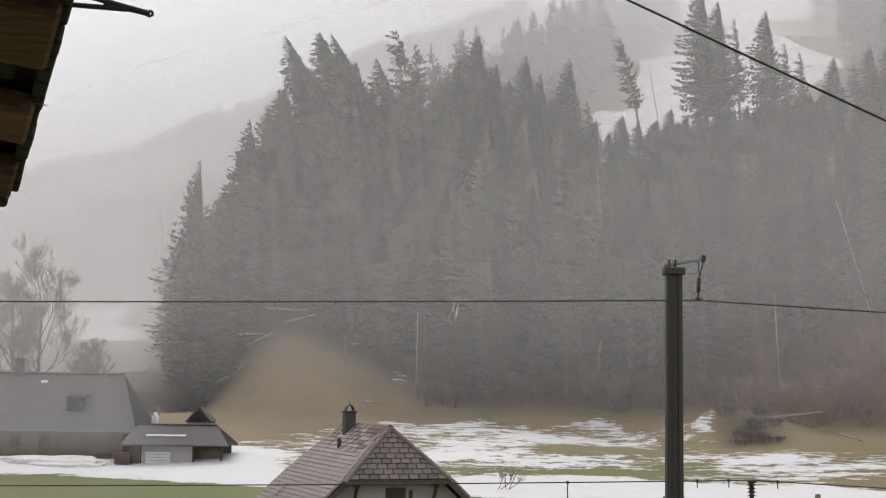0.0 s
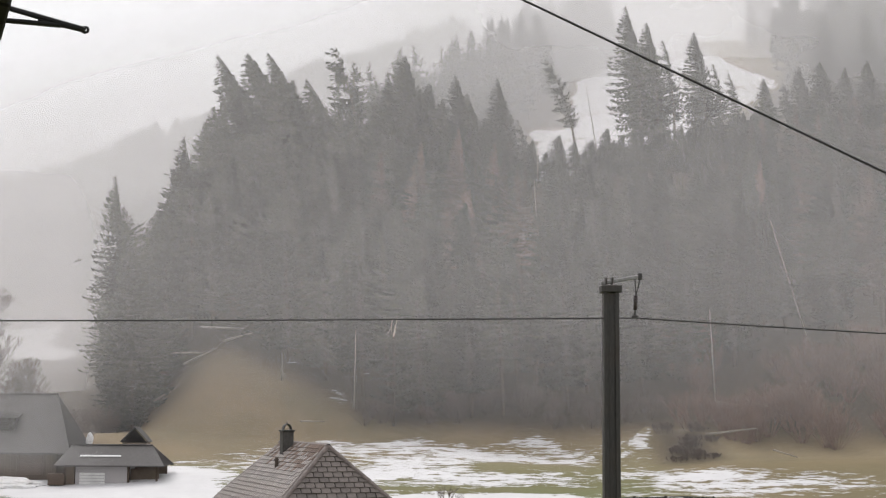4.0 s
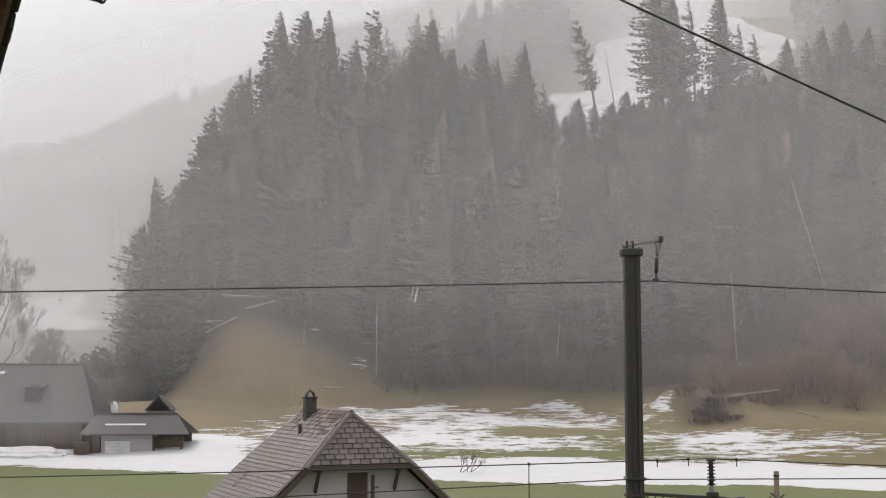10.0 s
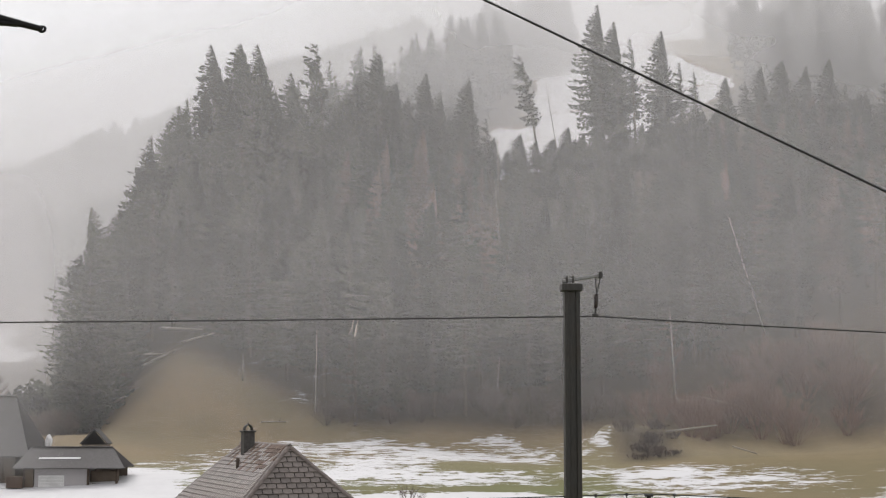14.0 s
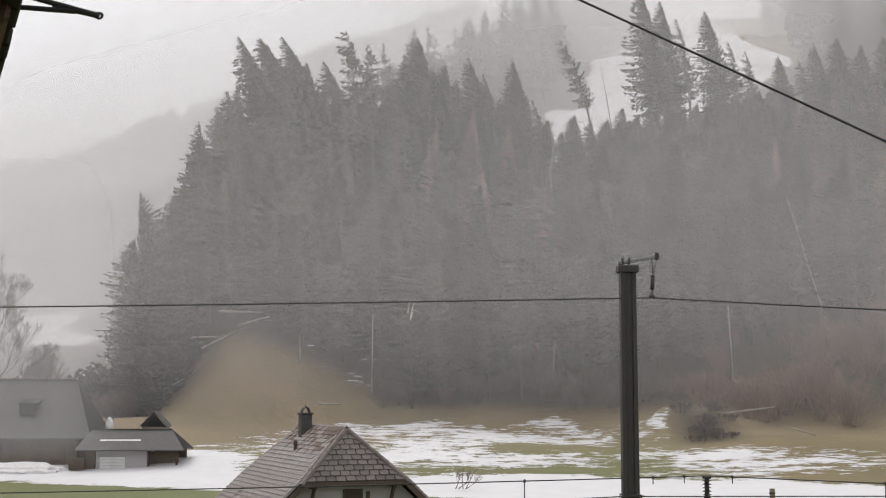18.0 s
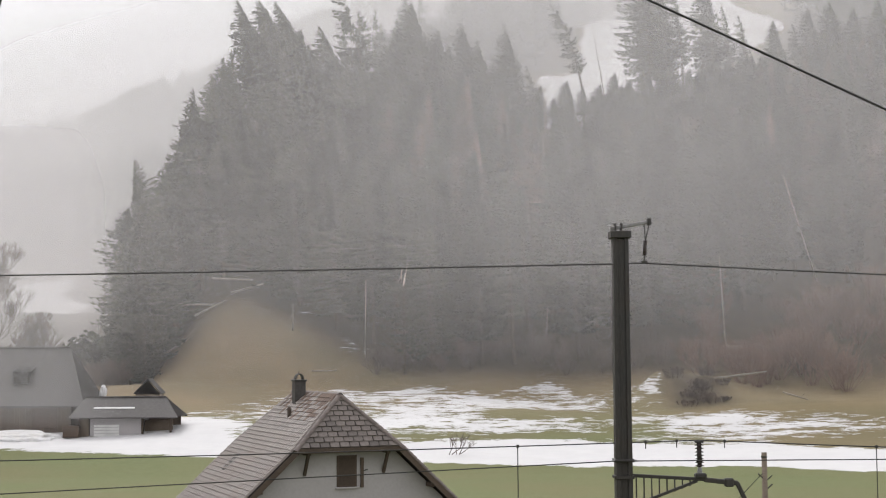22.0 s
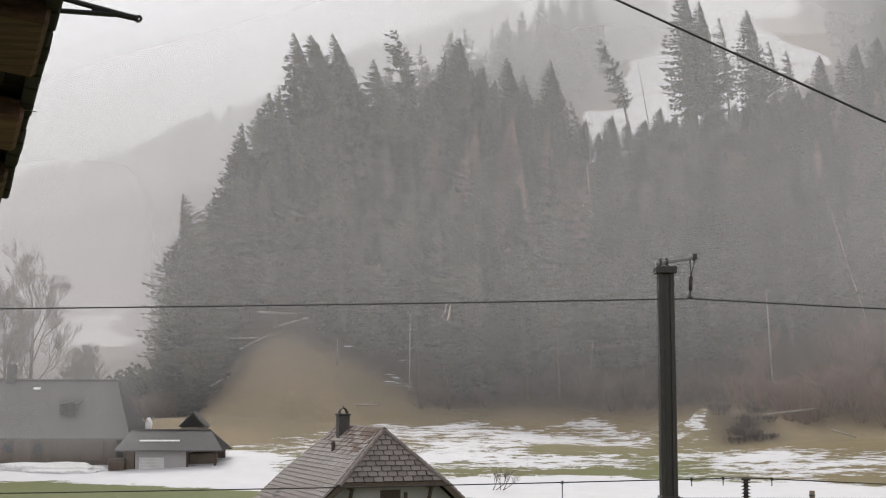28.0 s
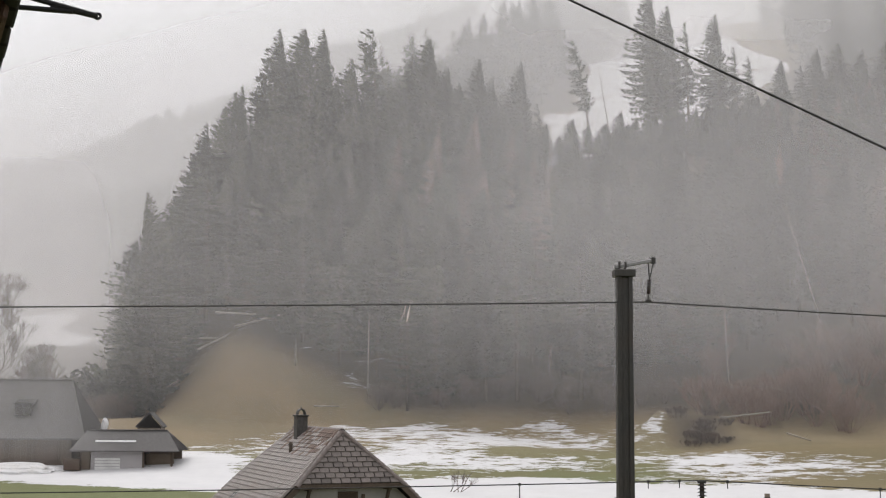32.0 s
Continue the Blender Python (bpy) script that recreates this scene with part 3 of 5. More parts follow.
# dead stems that stand free at the lower rim of small gaps: x, y, height, lean
DEAD_STEMS = [(51.2, 171.5, 15.6, -16.2), (22.2, 216.5, 10.2, -4.2), (42.8, 205.0, 10.3, -2.0), (22.9, 202.5, 7.5, -1.5), (33.6, 199.5, 5.7, -13.3)]
y = 169.0
while y < 244:
    x = -0.2 * y + rng.uniform(0, 3)
    while x < 0.43 * y:
        px, py = x + rng.uniform(-1.6, 1.6), y + rng.uniform(-1.6, 1.6)
        x += rng.uniform(6.0, 8.5) if x < -6 else rng.uniform(4.4, 6.4)
        bald = bald_slope(px, py) > -3
        toe = py + 0.5 * max(0, px - 16)
        if bald or toe < 169 or (px / py < -0.2) or px > 98:
            continue
        if any(sy - 13 < py < sy + 1 and abs(px - sx) < 2.8 for sx, sy, _, _ in DEAD_STEMS):
            continue
        under = 0.085 < px / py < 0.262
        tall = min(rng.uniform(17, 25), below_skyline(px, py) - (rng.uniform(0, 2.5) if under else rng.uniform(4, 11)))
        if tall < (2.5 if under else 5):
            continue
        russet = math.sin(px * 0.11 + 1.0) + math.sin(py * 0.13 + px * 0.05) > (0.75 if px < 8 else 0.35) and py < 228
        put_spruce(rng.randint(5, 6) if russet and rng.random() < 0.75 else rng.randint(0, 4), px, py, tall, rng.uniform(-50, 50), rng.uniform(0.55, 0.78) if py < 226 else rng.uniform(0.6, 0.95))
    y += 5.6

# low spruces along the lower border of the clearing
x = 20.0
while x < 62:
    yy = rng.uniform(231, 243)
    put_spruce(rng.choice((0, 1, 4, 3)), x, yy, rng.uniform(3.0, 7.0), rng.uniform(-60, 60), 0.5)
    x += rng.uniform(0.6, 1.4)

x = 38.0
while x < 64:
    put_spruce(rng.choice((0, 1, 4)), x, rng.uniform(222, 233), rng.uniform(6.0, 9.5), rng.uniform(-60, 60), 0.5)
    x += rng.uniform(1.2, 2.2)

# woods higher up, beside and above the clearing
def hill_edge(y):
    return -46.2 + 0.21 * (y - 215) + 0.16 * (y - 215) + 8


def joined_spruces(name, places, label):
    """Many spruces as one mesh: x, y, height, turn and kind of each."""
    chunks, faces, slots, count = [], [], [], 0
    for x, y, tall, spin, kind in places:
        c, sn, k = math.cos(spin), math.sin(spin), tall / TALL
        for me in (KINDS[kind][0], *KINDS[kind][1]):
            co = np.empty(len(me.vertices) * 3, np.float32)
            me.vertices.foreach_get("co", co)
            co = co.reshape(-1, 3)
            chunks.append(np.column_stack([(co[:, 0] * c - co[:, 1] * sn) * k + x - 0.06 * co[:, 2] * k, (co[:, 0] * sn + co[:, 1] * c) * k + y, co[:, 2] * k + ground_z(x, y)]))
            faces += [tuple(count + v for v in p.vertices) for p in me.polygons]
            slots += [1] * len(me.polygons) if me.materials[0] == M_BARK else [p.material_index for p in me.polygons]
            count += len(co)
    ob = new(name, mesh_of(name, np.concatenate(chunks).tolist(), faces, [M_NEEDLES, M_BARK], slots))
    return tagged(ob, label, "forest", kind="stuff")


places = []
for i in range(430):
    y = rng.uniform(256, 400)
    left = rng.random() < 0.66
    x = rng.uniform(hill_edge(y), 0.16 * y) if left else rng.uniform(0.262 * y, 0.43 * y)
    if float(in_clearing(x, y)) > -4 or (not left and y < 250 + 700 * max(0.0, 0.33 - x / y)):
        continue
    places.append((x, y, rng.uniform(15, 23), rng.uniform(0, 6.28), 8))
# a stand with bare lower stems along the crest
for i in range(16):
    y = rng.uniform(330, 345)
    places.append((rng.uniform(0.312, 0.375) * y, y, rng.uniform(19, 24), rng.uniform(0, 6.28), 9))
joined_spruces("hillside_woods", places, "misty spruce woods higher up around the clearing")


def far_woods():
    """Thousands of spruces on the far ridge, told apart only along its crest."""
    r = random.Random(3)
    vs, fs = [], []
    for i in range(3400):
        y = r.uniform(520, 960) if i > 500 else r.uniform(880, 940)
        x = r.uniform(-0.42 * y, 0.16 * y)
        z = ground_z(x, y) - 1
        h, w = r.uniform(9, 17), r.uniform(2.8, 4.4)
        n = 6
        for tier in range(4):
            b0, b1 = z + h * (0.08 + 0.22 * tier), z + h * min(1.0, 0.42 + 0.22 * tier)
            rr = w * (1 - 0.23 * tier) * r.uniform(0.8, 1.15)
            i0 = len(vs)
            for k in range(n):
                a = 6.283 * (k + r.random() * 0.6) / n
                q = rr * r.uniform(0.7, 1.2)
                vs.append((x + q * math.cos(a), y + q * math.sin(a), b0 + r.uniform(-0.6, 0.6)))
            vs.append((x + r.uniform(-0.3, 0.3), y, b1))
            fs += [(i0 + k, i0 + (k + 1) % n, i0 + n) for k in range(n)]
    ob = new("far_woods", mesh_of("far_woods", vs, fs, [M_NEEDLES_FAR]))
    tagged(ob, "distant spruce woods on a ridge fading into the mist", "forest", kind="stuff")


far_woods()


def make_falling_spruce():
    """The spruce at the wood's edge that the storm throws down."""
    trunk, crowns = KINDS[1]
    t = thing("falling_spruce", pose(-36, 189, 12.6), "tall spruce at the edge of the wood, uprooted by the storm", "tree")
    for name, me in (("trunk", trunk), ("crown", crowns[0]), ("upper_crown", crowns[1]), ("treetop", crowns[2])):
        new(name, me).parent = t
    t.scale = (0.82, 0.82, 28 / TALL)
    return t


FALLING = make_falling_spruce()

# ---- the railway: mast, wires, pole ----
def wire(name, points, radius, material, label, category="wire", n=6):
    """A taut wire through the given points."""
    t = thing(name, Matrix(), label, category)
    vs, fs = [], []
    pts = [Vector(p) for p in points]
    for k, p in enumerate(pts):
        d = (pts[min(k + 1, len(pts) - 1)] - pts[max(k - 1, 0)]).normalized()
        a = d.cross(Vector((0, 0, 1))).normalized()
        b = a.cross(d)
        for j in range(n):
            q = 6.283 * j / n
            vs.append(tuple(p + a * radius * math.cos(q) + b * radius * math.sin(q)))
        if k:
            i = (k - 1) * n
            fs += [(i + j, i + (j + 1) % n, i + n + (j + 1) % n, i + n + j) for j in range(n)]
    new("strand", mesh_of("strand", vs, fs, [material], smooth=True)).parent = t
    return t


def sagging(a, b, sag, n=24):
    a, b = Vector(a), Vector(b)
    return [tuple(a.lerp(b, k / n) - Vector((0, 0, 4 * sag * (k / n) * (1 - k / n)))) for k in range(n + 1)]


def ribbed(bm, a, b, core, rib, count, cap=0.0):
    """A rod insulator with sheds from a to b."""
    a, b = Vector(a), Vector(b)
    rod(bm, a, b, core, n=10)
    for k in range(count):
        c = a.lerp(b, (k + 0.5) / count)
        d = (b - a).normalized()
        rod(bm, c - d * 0.012, c + d * 0.012, rib, rib * 0.55, n=12)
    if cap:
        rod(bm, a, a.lerp(b, 0.06), cap, n=10)
        rod(bm, b.lerp(a, 0.06), b, cap, n=10)
    return bm


def make_mast():
    x, y = 3.80, 24.5
    mast = thing("catenary_mast", pose(x, y, 0), "dark weathered steel railway mast with a bracket and hanging insulator", "mast")
    # two channels with a recessed web between them, slightly tapered
    for side in (-1, 1):
        bm = bmesh.new()
        v = [bm.verts.new((side * sx * w, sy * w, z)) for z, w in ((0, 1.08), (11.08, 0.94)) for sx, sy in ((0.065, -0.14), (0.145, -0.14), (0.145, 0.14), (0.065, 0.14))]
        for f in ((0, 1, 2, 3), (7, 6, 5, 4), (0, 4, 5, 1), (1, 5, 6, 2), (2, 6, 7, 3), (3, 7, 4, 0)):
            bm.faces.new([v[i] for i in f])
        bmesh.ops.recalc_face_normals(bm, faces=bm.faces)
        bmesh.ops.bevel(bm, geom=list(bm.edges), offset=0.006, segments=1, affect="EDGES")
        part("channel", bm, M_MAST, mast)
    part("web", box(bmesh.new(), (0.14, 0.2, 11.05), pose(0, 0, 5.52)), M_MAST, mast)
    part("cap", box(bmesh.new(), (0.37, 0.36, 0.13), pose(0, 0, 11.13), 0.012), M_MAST, mast, "flat dark cap plate")
    for z in (7.15, 6.86, 3.4):
        part("clamp_band", box(bmesh.new(), (0.345, 0.345, 0.055), pose(0, 0, z), 0.006), M_MAST, mast)
    part("clamp_bolt", rod(bmesh.new(), (-0.22, -0.15, 7.15), (0.22, -0.15, 7.15), 0.018), M_GALV, mast)
    for sx in (-0.09, 0.02):
        part("arm_clamp", box(bmesh.new(), (0.03, 0.16, 0.13), pose(sx, -0.05, 11.27), 0.005), M_MAST, mast)
    arm = part("top_arm", beam(bmesh.new(), (-0.17, -0.05, 11.235), (0.53, -0.05, 11.36), 0.08, 0.06, 0.008), M_GALV, mast, "light grey galvanised arm")
    part("end_plate", box(bmesh.new(), (0.07, 0.13, 0.12), pose(0.52, -0.05, 11.36), 0.01), M_MAST, arm)
    hang = part("hanging_insulator", ribbed(bmesh.new(), (0.445, -0.05, 11.02), (0.43, -0.05, 10.76), 0.032, 0.045, 5, 0.03), M_INSULATOR, mast, "short dark suspension insulator", True)
    for sx in (-0.05, 0.05):
        part("hanger", rod(bmesh.new(), (0.48 + sx, -0.05, 11.34), (0.448, -0.05, 11.02), 0.011), M_MAST, hang)
    part("wire_clamp", box(bmesh.new(), (0.11, 0.05, 0.06), pose(0.425, -0.05, 10.64), 0.012), M_MAST, hang)
    part("link", rod(bmesh.new(), (0.43, -0.05, 10.76), (0.425, -0.05, 10.65), 0.016), M_MAST, hang)
    # the cantilever that carries the overhead line
    bracket = part("cantilever", beam(bmesh.new(), (0.14, 0, 6.885), (1.52, 0, 6.80), 0.07, 0.06, 0.008), M_MAST, mast, "dark lattice cantilever arm")
    part("lower_chord", beam(bmesh.new(), (0.14, 0, 6.35), (1.30, 0, 6.78), 0.06, 0.05, 0.006), M_MAST, bracket)
    for k in range(8):
        f = 0.02 + 0.118 * k
        xx = 0.2 + f * 1.15
        part("lattice_bar", beam(bmesh.new(), (xx, 0, 6.87 - 0.06 * f), (xx, 0, 6.36 + 0.385 * f), 0.022, 0.022), M_MAST, bracket)
    part("arm_end", beam(bmesh.new(), (1.42, 0, 6.80), (2.02, 0, 6.735), 0.1, 0.085, 0.015), M_MAST, bracket)
    part("end_clamp", box(bmesh.new(), (0.16, 0.15, 0.15), pose(1.86, 0, 6.75), 0.02), M_MAST, bracket)
    part("drop_tube", beam(bmesh.new(), (2.0, 0, 6.75), (2.3, 0, 6.1), 0.075, 0.075, 0.012), M_MAST, bracket)
    part("steady_arm", beam(bmesh.new(), (2.3, 0, 6.1), (1.2, 0.1, 5.75), 0.045, 0.045), M_MAST, bracket)
    foot = part("insulator_foot", box(bmesh.new(), (0.2, 0.16, 0.09), pose(1.36, 0, 6.87), 0.02), M_MAST, mast)
    part("insulator_neck", rod(bmesh.new(), (1.35, 0, 6.9), (1.35, 0, 7.02), 0.05, 0.035, 12), M_GALV, foot)
    part("post_insulator", ribbed(bmesh.new(), (1.35, 0, 7.02), (1.345, 0, 7.44), 0.04, 0.085, 7), M_INSULATOR, mast, "ribbed brown ceramic post insulator", True)
    part("insulator_head", box(bmesh.new(), (0.15, 0.09, 0.05), pose(1.345, 0, 7.465), 0.012), M_MAST, mast)
    part("footing", box(bmesh.new(), (0.8, 0.8, 0.5), pose(0, 0, 0.15), 0.04), M_PLASTER, mast, "concrete footing")


make_mast()
FEEDER = sagging((-58, 24.45, 10.7), (4.22, 24.45, 10.62), 0.31) + sagging((4.22, 24.45, 10.62), (58, 24.45, 10.6), 0.75)[1:]
wire("feeder_wire", FEEDER, 0.0138, M_WIRE, "thin dark feeder wire strung along the railway")
CARRIER = sagging((-58, 24.5, 7.65), (5.145, 24.5, 7.49), 0.48) + sagging((5.145, 24.5, 7.49), (58, 24.5, 7.6), 0.65)[1:]
carrier = wire("overhead_line", CARRIER, 0.0115, M_WIRE, "dark overhead railway wire with droppers")
wire("guy_wire", sagging((-58, 24.3, 4.2), (3.65, 24.3, 7.15), -0.05) + [(20, 24.3, 7.13), (58, 24.3, 7.1)], 0.011, M_WIRE, "slack dark wire fixed to the mast")
for x in (1.94, 4.2, 4.75, 5.6, 8.3, -14.0, 14.5):
    z = float(np.interp(x, [p[0] for p in CARRIER], [p[2] for p in CARRIER]))
    long = x in (1.94, 8.3, -14.0, 14.5)
    d = part("dropper", rod(bmesh.new(), (x, 24.5, z + 0.03), (x, 24.5, z - (1.5 if long else 0.12)), 0.009), M_WIRE, carrier)
    part("dropper_clip", box(bmesh.new(), (0.045, 0.03, 0.05), pose(x, 24.5, z)), M_MAST, d)
part("contact_wire", rod(bmesh.new(), (-58, 24.5, 5.8), (58, 24.5, 5.8), 0.009, n=6), M_WIRE, carrier)

# a pale twig blown onto the feeder wire
twig = thing("twig", pose(-0.08, 24.44, 10.42), "pale broken twig caught on the feeder wire", "twig")
for k, (a, b, r) in enumerate((((0, 0, 0.11), (-0.03, 0, -0.04), 0.008), ((-0.03, 0, -0.04), (-0.09, 0.01, -0.14), 0.007), ((-0.015, 0, 0.02), (-0.012, 0, -0.1), 0.005))):
    part("stick", rod(bmesh.new(), a, b, r, r * 0.6, 5), M_PALE_BARK, twig)

pole = thing("wooden_pole", pose(10.28, 40, 0), "grey weathered wooden pole with hooks and stays", "pole")
part("shaft", rod(bmesh.new(), (0, 0, -0.5), (0, 0, 6.2), 0.1, 0.078, 12), M_OLD_BOARD, pole, "", True)
part("top_ring", rod(bmesh.new(), (0, 0, 6.05), (0, 0, 6.1), 0.088, n=12), M_MAST, pole)
for z, s in ((5.6, -1), (5.55, 1), (5.3, 1)):
    part("hook", beam(bmesh.new(), (0.07 * s, -0.05, z - 0.12), (0.2 * s, -0.07, z), 0.03, 0.03), M_MAST, pole)
part("stay", rod(bmesh.new(), (-0.08, -0.05, 5.6), (-1.6, -0.4, 4.2), 0.01, n=5), M_WIRE, pole)

wire("house_cable", sagging((-0.2, 7.0, 11.475), (14.0, 7.0, 4.8), 0.0), 0.0064, M_CABLE, "thick black cable slung from the house", "cable", 8)

# ---- the white house below ----
SLOPE = math.atan2(1.95, 2.09)


def tile_mesh(w, l, wave=0.02, thick=0.022, nose=0.0):
    """A roof tile: x across, y down the slope, with a rolled edge and a thick lower nose."""
    xs = [-w * 0.5, -w * 0.36, 0.0, w * 0.36, w * 0.5]
    zs = [0.0, wave * 0.8, wave, wave * 0.8, 0.0]
    vs = []
    for y, lift in ((0, 0.0), (l, 0.012)):
        for x, z in zip(xs, zs):
            vs.append((x, y, z + lift))
    for x, z in zip(xs, zs):
        vs.append((x, l, z + 0.012 - thick))
    n = len(xs)
    fs = [(i, i + 1, n + i + 1, n + i) for i in range(n - 1)] + [(n + i, n + i + 1, 2 * n + i + 1, 2 * n + i) for i in range(n - 1)]
    fs += [(0, n, 2 * n), (n - 1, 3 * n - 1, 2 * n - 1)]
    return mesh_of("tile", vs, [f[::-1] for f in fs], [M_TILE])


def make_house():
    H, HALF, RIDGE, EAVE = 7.52, 5.3, 5.8, 2.59
    HIP_RUN, HIP_HALF, HIP_Z = 1.2, 2.09, 5.57
    LENGTH = RIDGE + 2 * HIP_RUN
    house = thing("house", pose(-2.21, 53.75, 0, 0, 0, 22), "white plastered house with a half-hipped grey-brown tiled roof", "house")
    roof_z = lambda x: H - abs(x) * 1.95 / 2.09
    # walls: gable front and back, two sides
    W, F0, F1 = 4.55, 0.65, LENGTH - 0.65
    for name, y in (("gable_wall", F0), ("gable_wall", F1)):
        bm = bmesh.new()
        pts = [(-W, -0.4), (W, -0.4), (W, roof_z(W) - 0.2), (2.0, HIP_Z - 0.12), (-2.0, HIP_Z - 0.12), (-W, roof_z(W) - 0.2)]
        a = [bm.verts.new((x, y, z)) for x, z in pts]
        b = [bm.verts.new((x, y + (0.3 if y == F0 else -0.3), z)) for x, z in pts]
        bm.faces.new(a)
        bm.faces.new(b[::-1])
        for i in range(6):
            bm.faces.new((a[i], b[i], b[(i + 1) % 6], a[(i + 1) % 6]))
        bmesh.ops.recalc_face_normals(bm, faces=bm.faces)
        part(name, bm, M_PLASTER, house, "smooth white plaster")
    for s in (-1, 1):
        part("side_wall", box(bmesh.new(), (0.3, LENGTH - 1.92, roof_z(W) + 0.1), pose(s * (W - 0.15), LENGTH / 2, (roof_z(W) - 0.7) / 2)), M_PLASTER, house)
    # roof decks below the tiles
    def deck(name, pts, thick=0.07):
        bm = bmesh.new()
        a = [bm.verts.new(p) for p in pts]
        f = bm.faces.new(a)
        r = bmesh.ops.extrude_face_region(bm, geom=[f])
        bmesh.ops.translate(bm, verts=[g for g in r["geom"] if isinstance(g, bmesh.types.BMVert)], vec=(0, 0, -thick))
        bmesh.ops.recalc_face_normals(bm, faces=bm.faces)
        return part(name, bm, M_TILE_DARK, house)
    planes = {}
    for s in (-1, 1):
        planes[s] = deck("roof_side", [(0, HIP_RUN, H), (0, HIP_RUN + RIDGE, H), (s * HIP_HALF, LENGTH, HIP_Z), (s * HALF, LENGTH, roof_z(HALF)),
                                       (s * HALF, 0, roof_z(HALF)), (s * HIP_HALF, 0, HIP_Z)])
    for y0, y1 in ((0, HIP_RUN), (LENGTH, LENGTH - HIP_RUN)):
        planes[y0] = deck("roof_hip", [(0, y1, H), (-HIP_HALF, y0, HIP_Z), (HIP_HALF, y0, HIP_Z)])
    # fascia, barge boards and brackets
    for y in (-0.03, LENGTH + 0.03):
        part("fascia", box(bmesh.new(), (2 * HIP_HALF + 0.3, 0.05, 0.19), pose(0, y, HIP_Z - 0.1), 0.008), M_TIMBER, house, "dark brown fascia board")
        for s in (-1, 1):
            part("barge_board", beam(bmesh.new(), (s * (HIP_HALF + 0.02), y, HIP_Z - 0.13), (s * HALF, y, roof_z(HALF) - 0.13), 0.05, 0.2, 0.008), M_TIMBER, house, "dark brown barge board")
    for x in (-1.62, 1.62):
        b = part("bracket", beam(bmesh.new(), (x, F0 - 0.02, 4.52), (x, 0.12, 5.38), 0.11, 0.13, 0.01), M_TIMBER, house, "dark wooden eave bracket")
        part("purlin_end", beam(bmesh.new(), (x, 0.02, 5.38), (x, F0, 5.38), 0.13, 0.16, 0.01), M_TIMBER, b)
    for s in (-1, 1):
        part("purlin", beam(bmesh.new(), (s * 3.5, 0.05, roof_z(3.5) - 0.26), (s * 3.5, F0, roof_z(3.5) - 0.26), 0.14, 0.17, 0.01), M_TIMBER, house)
    # attic window with a dark blind, and an open shutter beside it
    win = part("window", box(bmesh.new(), (0.82, 0.06, 1.22), pose(0.1, F0 - 0.01, 4.62), 0.01), M_TIMBER, house, "dark attic window")
    part("blind", box(bmesh.new(), (0.66, 0.02, 1.06), pose(0.1, F0 - 0.045, 4.62)), M_TIMBER, win, "dark brown closed blind")
    part("window_sill", box(bmesh.new(), (0.95, 0.16, 0.06), pose(0.1, F0 - 0.06, 3.98), 0.01), M_PLASTER, win)
    sh = part("shutter", box(bmesh.new(), (0.13, 0.07, 1.15), pose(0.72, F0 - 0.05, 4.55), 0.01), M_TIMBER, house, "narrow dark shutter stood open")
    part("shutter_catch", beam(bmesh.new(), (0.76, F0 - 0.06, 4.62), (0.95, F0 - 0.06, 4.66), 0.04, 0.04), M_MAST, sh)
    # chimney with a metal hood, vent pipe, roof window
    ch = part("chimney", box(bmesh.new(), (0.46, 0.46, 1.25), pose(-0.42, 5.15, 7.45), 0.02), M_CHIMNEY, house, "grey clad chimney")
    part("chimney_cap", box(bmesh.new(), (0.56, 0.56, 0.07), pose(-0.42, 5.15, 8.08), 0.015), M_MAST, ch)
    bm = bmesh.new()
    arch = []
    for k in range(11):
        q = math.pi * k / 10
        arch.append([bm.verts.new((-0.42 + rr * math.cos(q), 5.15 + dy, 8.11 + (rr + 0.08) * math.sin(q))) for rr, dy in ((0.18, -0.16), (0.18, 0.16), (0.15, 0.16), (0.15, -0.16))])
    for u, v in zip(arch, arch[1:]):
        for i in range(4):
            bm.faces.new((u[i], u[(i + 1) % 4], v[(i + 1) % 4], v[i]))
    bmesh.ops.recalc_face_normals(bm, faces=bm.faces)
    part("chimney_hood", bm, M_MAST, ch, "curved dark metal hood")
    part("hood_knob", rod(bmesh.new(), (-0.42, 5.15, 8.36), (-0.42, 5.15, 8.48), 0.03, 0.012), M_MAST, ch)
    part("chimney_flashing", box(bmesh.new(), (0.6, 0.62, 0.05), pose(-0.45, 5.15, 7.13, 0, -math.degrees(SLOPE), 0), 0.01), M_GALV, ch)
    vp = part("vent_pipe", rod(bmesh.new(), (-1.15, 4.15, 6.35), (-1.15, 4.15, 6.92), 0.075, n=12), M_TIMBER, house, "rusty brown vent pipe", True)
    part("pipe_cap", rod(bmesh.new(), (-1.15, 4.15, 6.9), (-1.15, 4.15, 7.02), 0.12, 0.05, 12), M_TIMBER, vp)
    rw = part("roof_hatch", box(bmesh.new(), (1.0, 0.7, 0.12), pose(-3.12, 5.7, roof_z(3.12) + 0.08, 0, -math.degrees(SLOPE), 0), 0.015), M_MAST, house, "dark roof window")
    # the roof window's pane, coloured matt black to leave out the sky's reflection
    part("skylight_pane", box(bmesh.new(), (0.9, 0.6, 0.03), pose(-3.16, 5.7, roof_z(3.12) + 0.15, 0, -math.degrees(SLOPE), 0), 0.01), M_TAR, rw)
    # ridge and hip caps
    bm = bmesh.new()
    vs, fs = [], []
    for k in range(6):
        a = math.pi * k / 5
        for y, s in ((0, 1.0), (0.42, 1.12)):
            vs.append((0.12 * s * math.cos(a), y, 0.1 * s * math.sin(a) - 0.03))
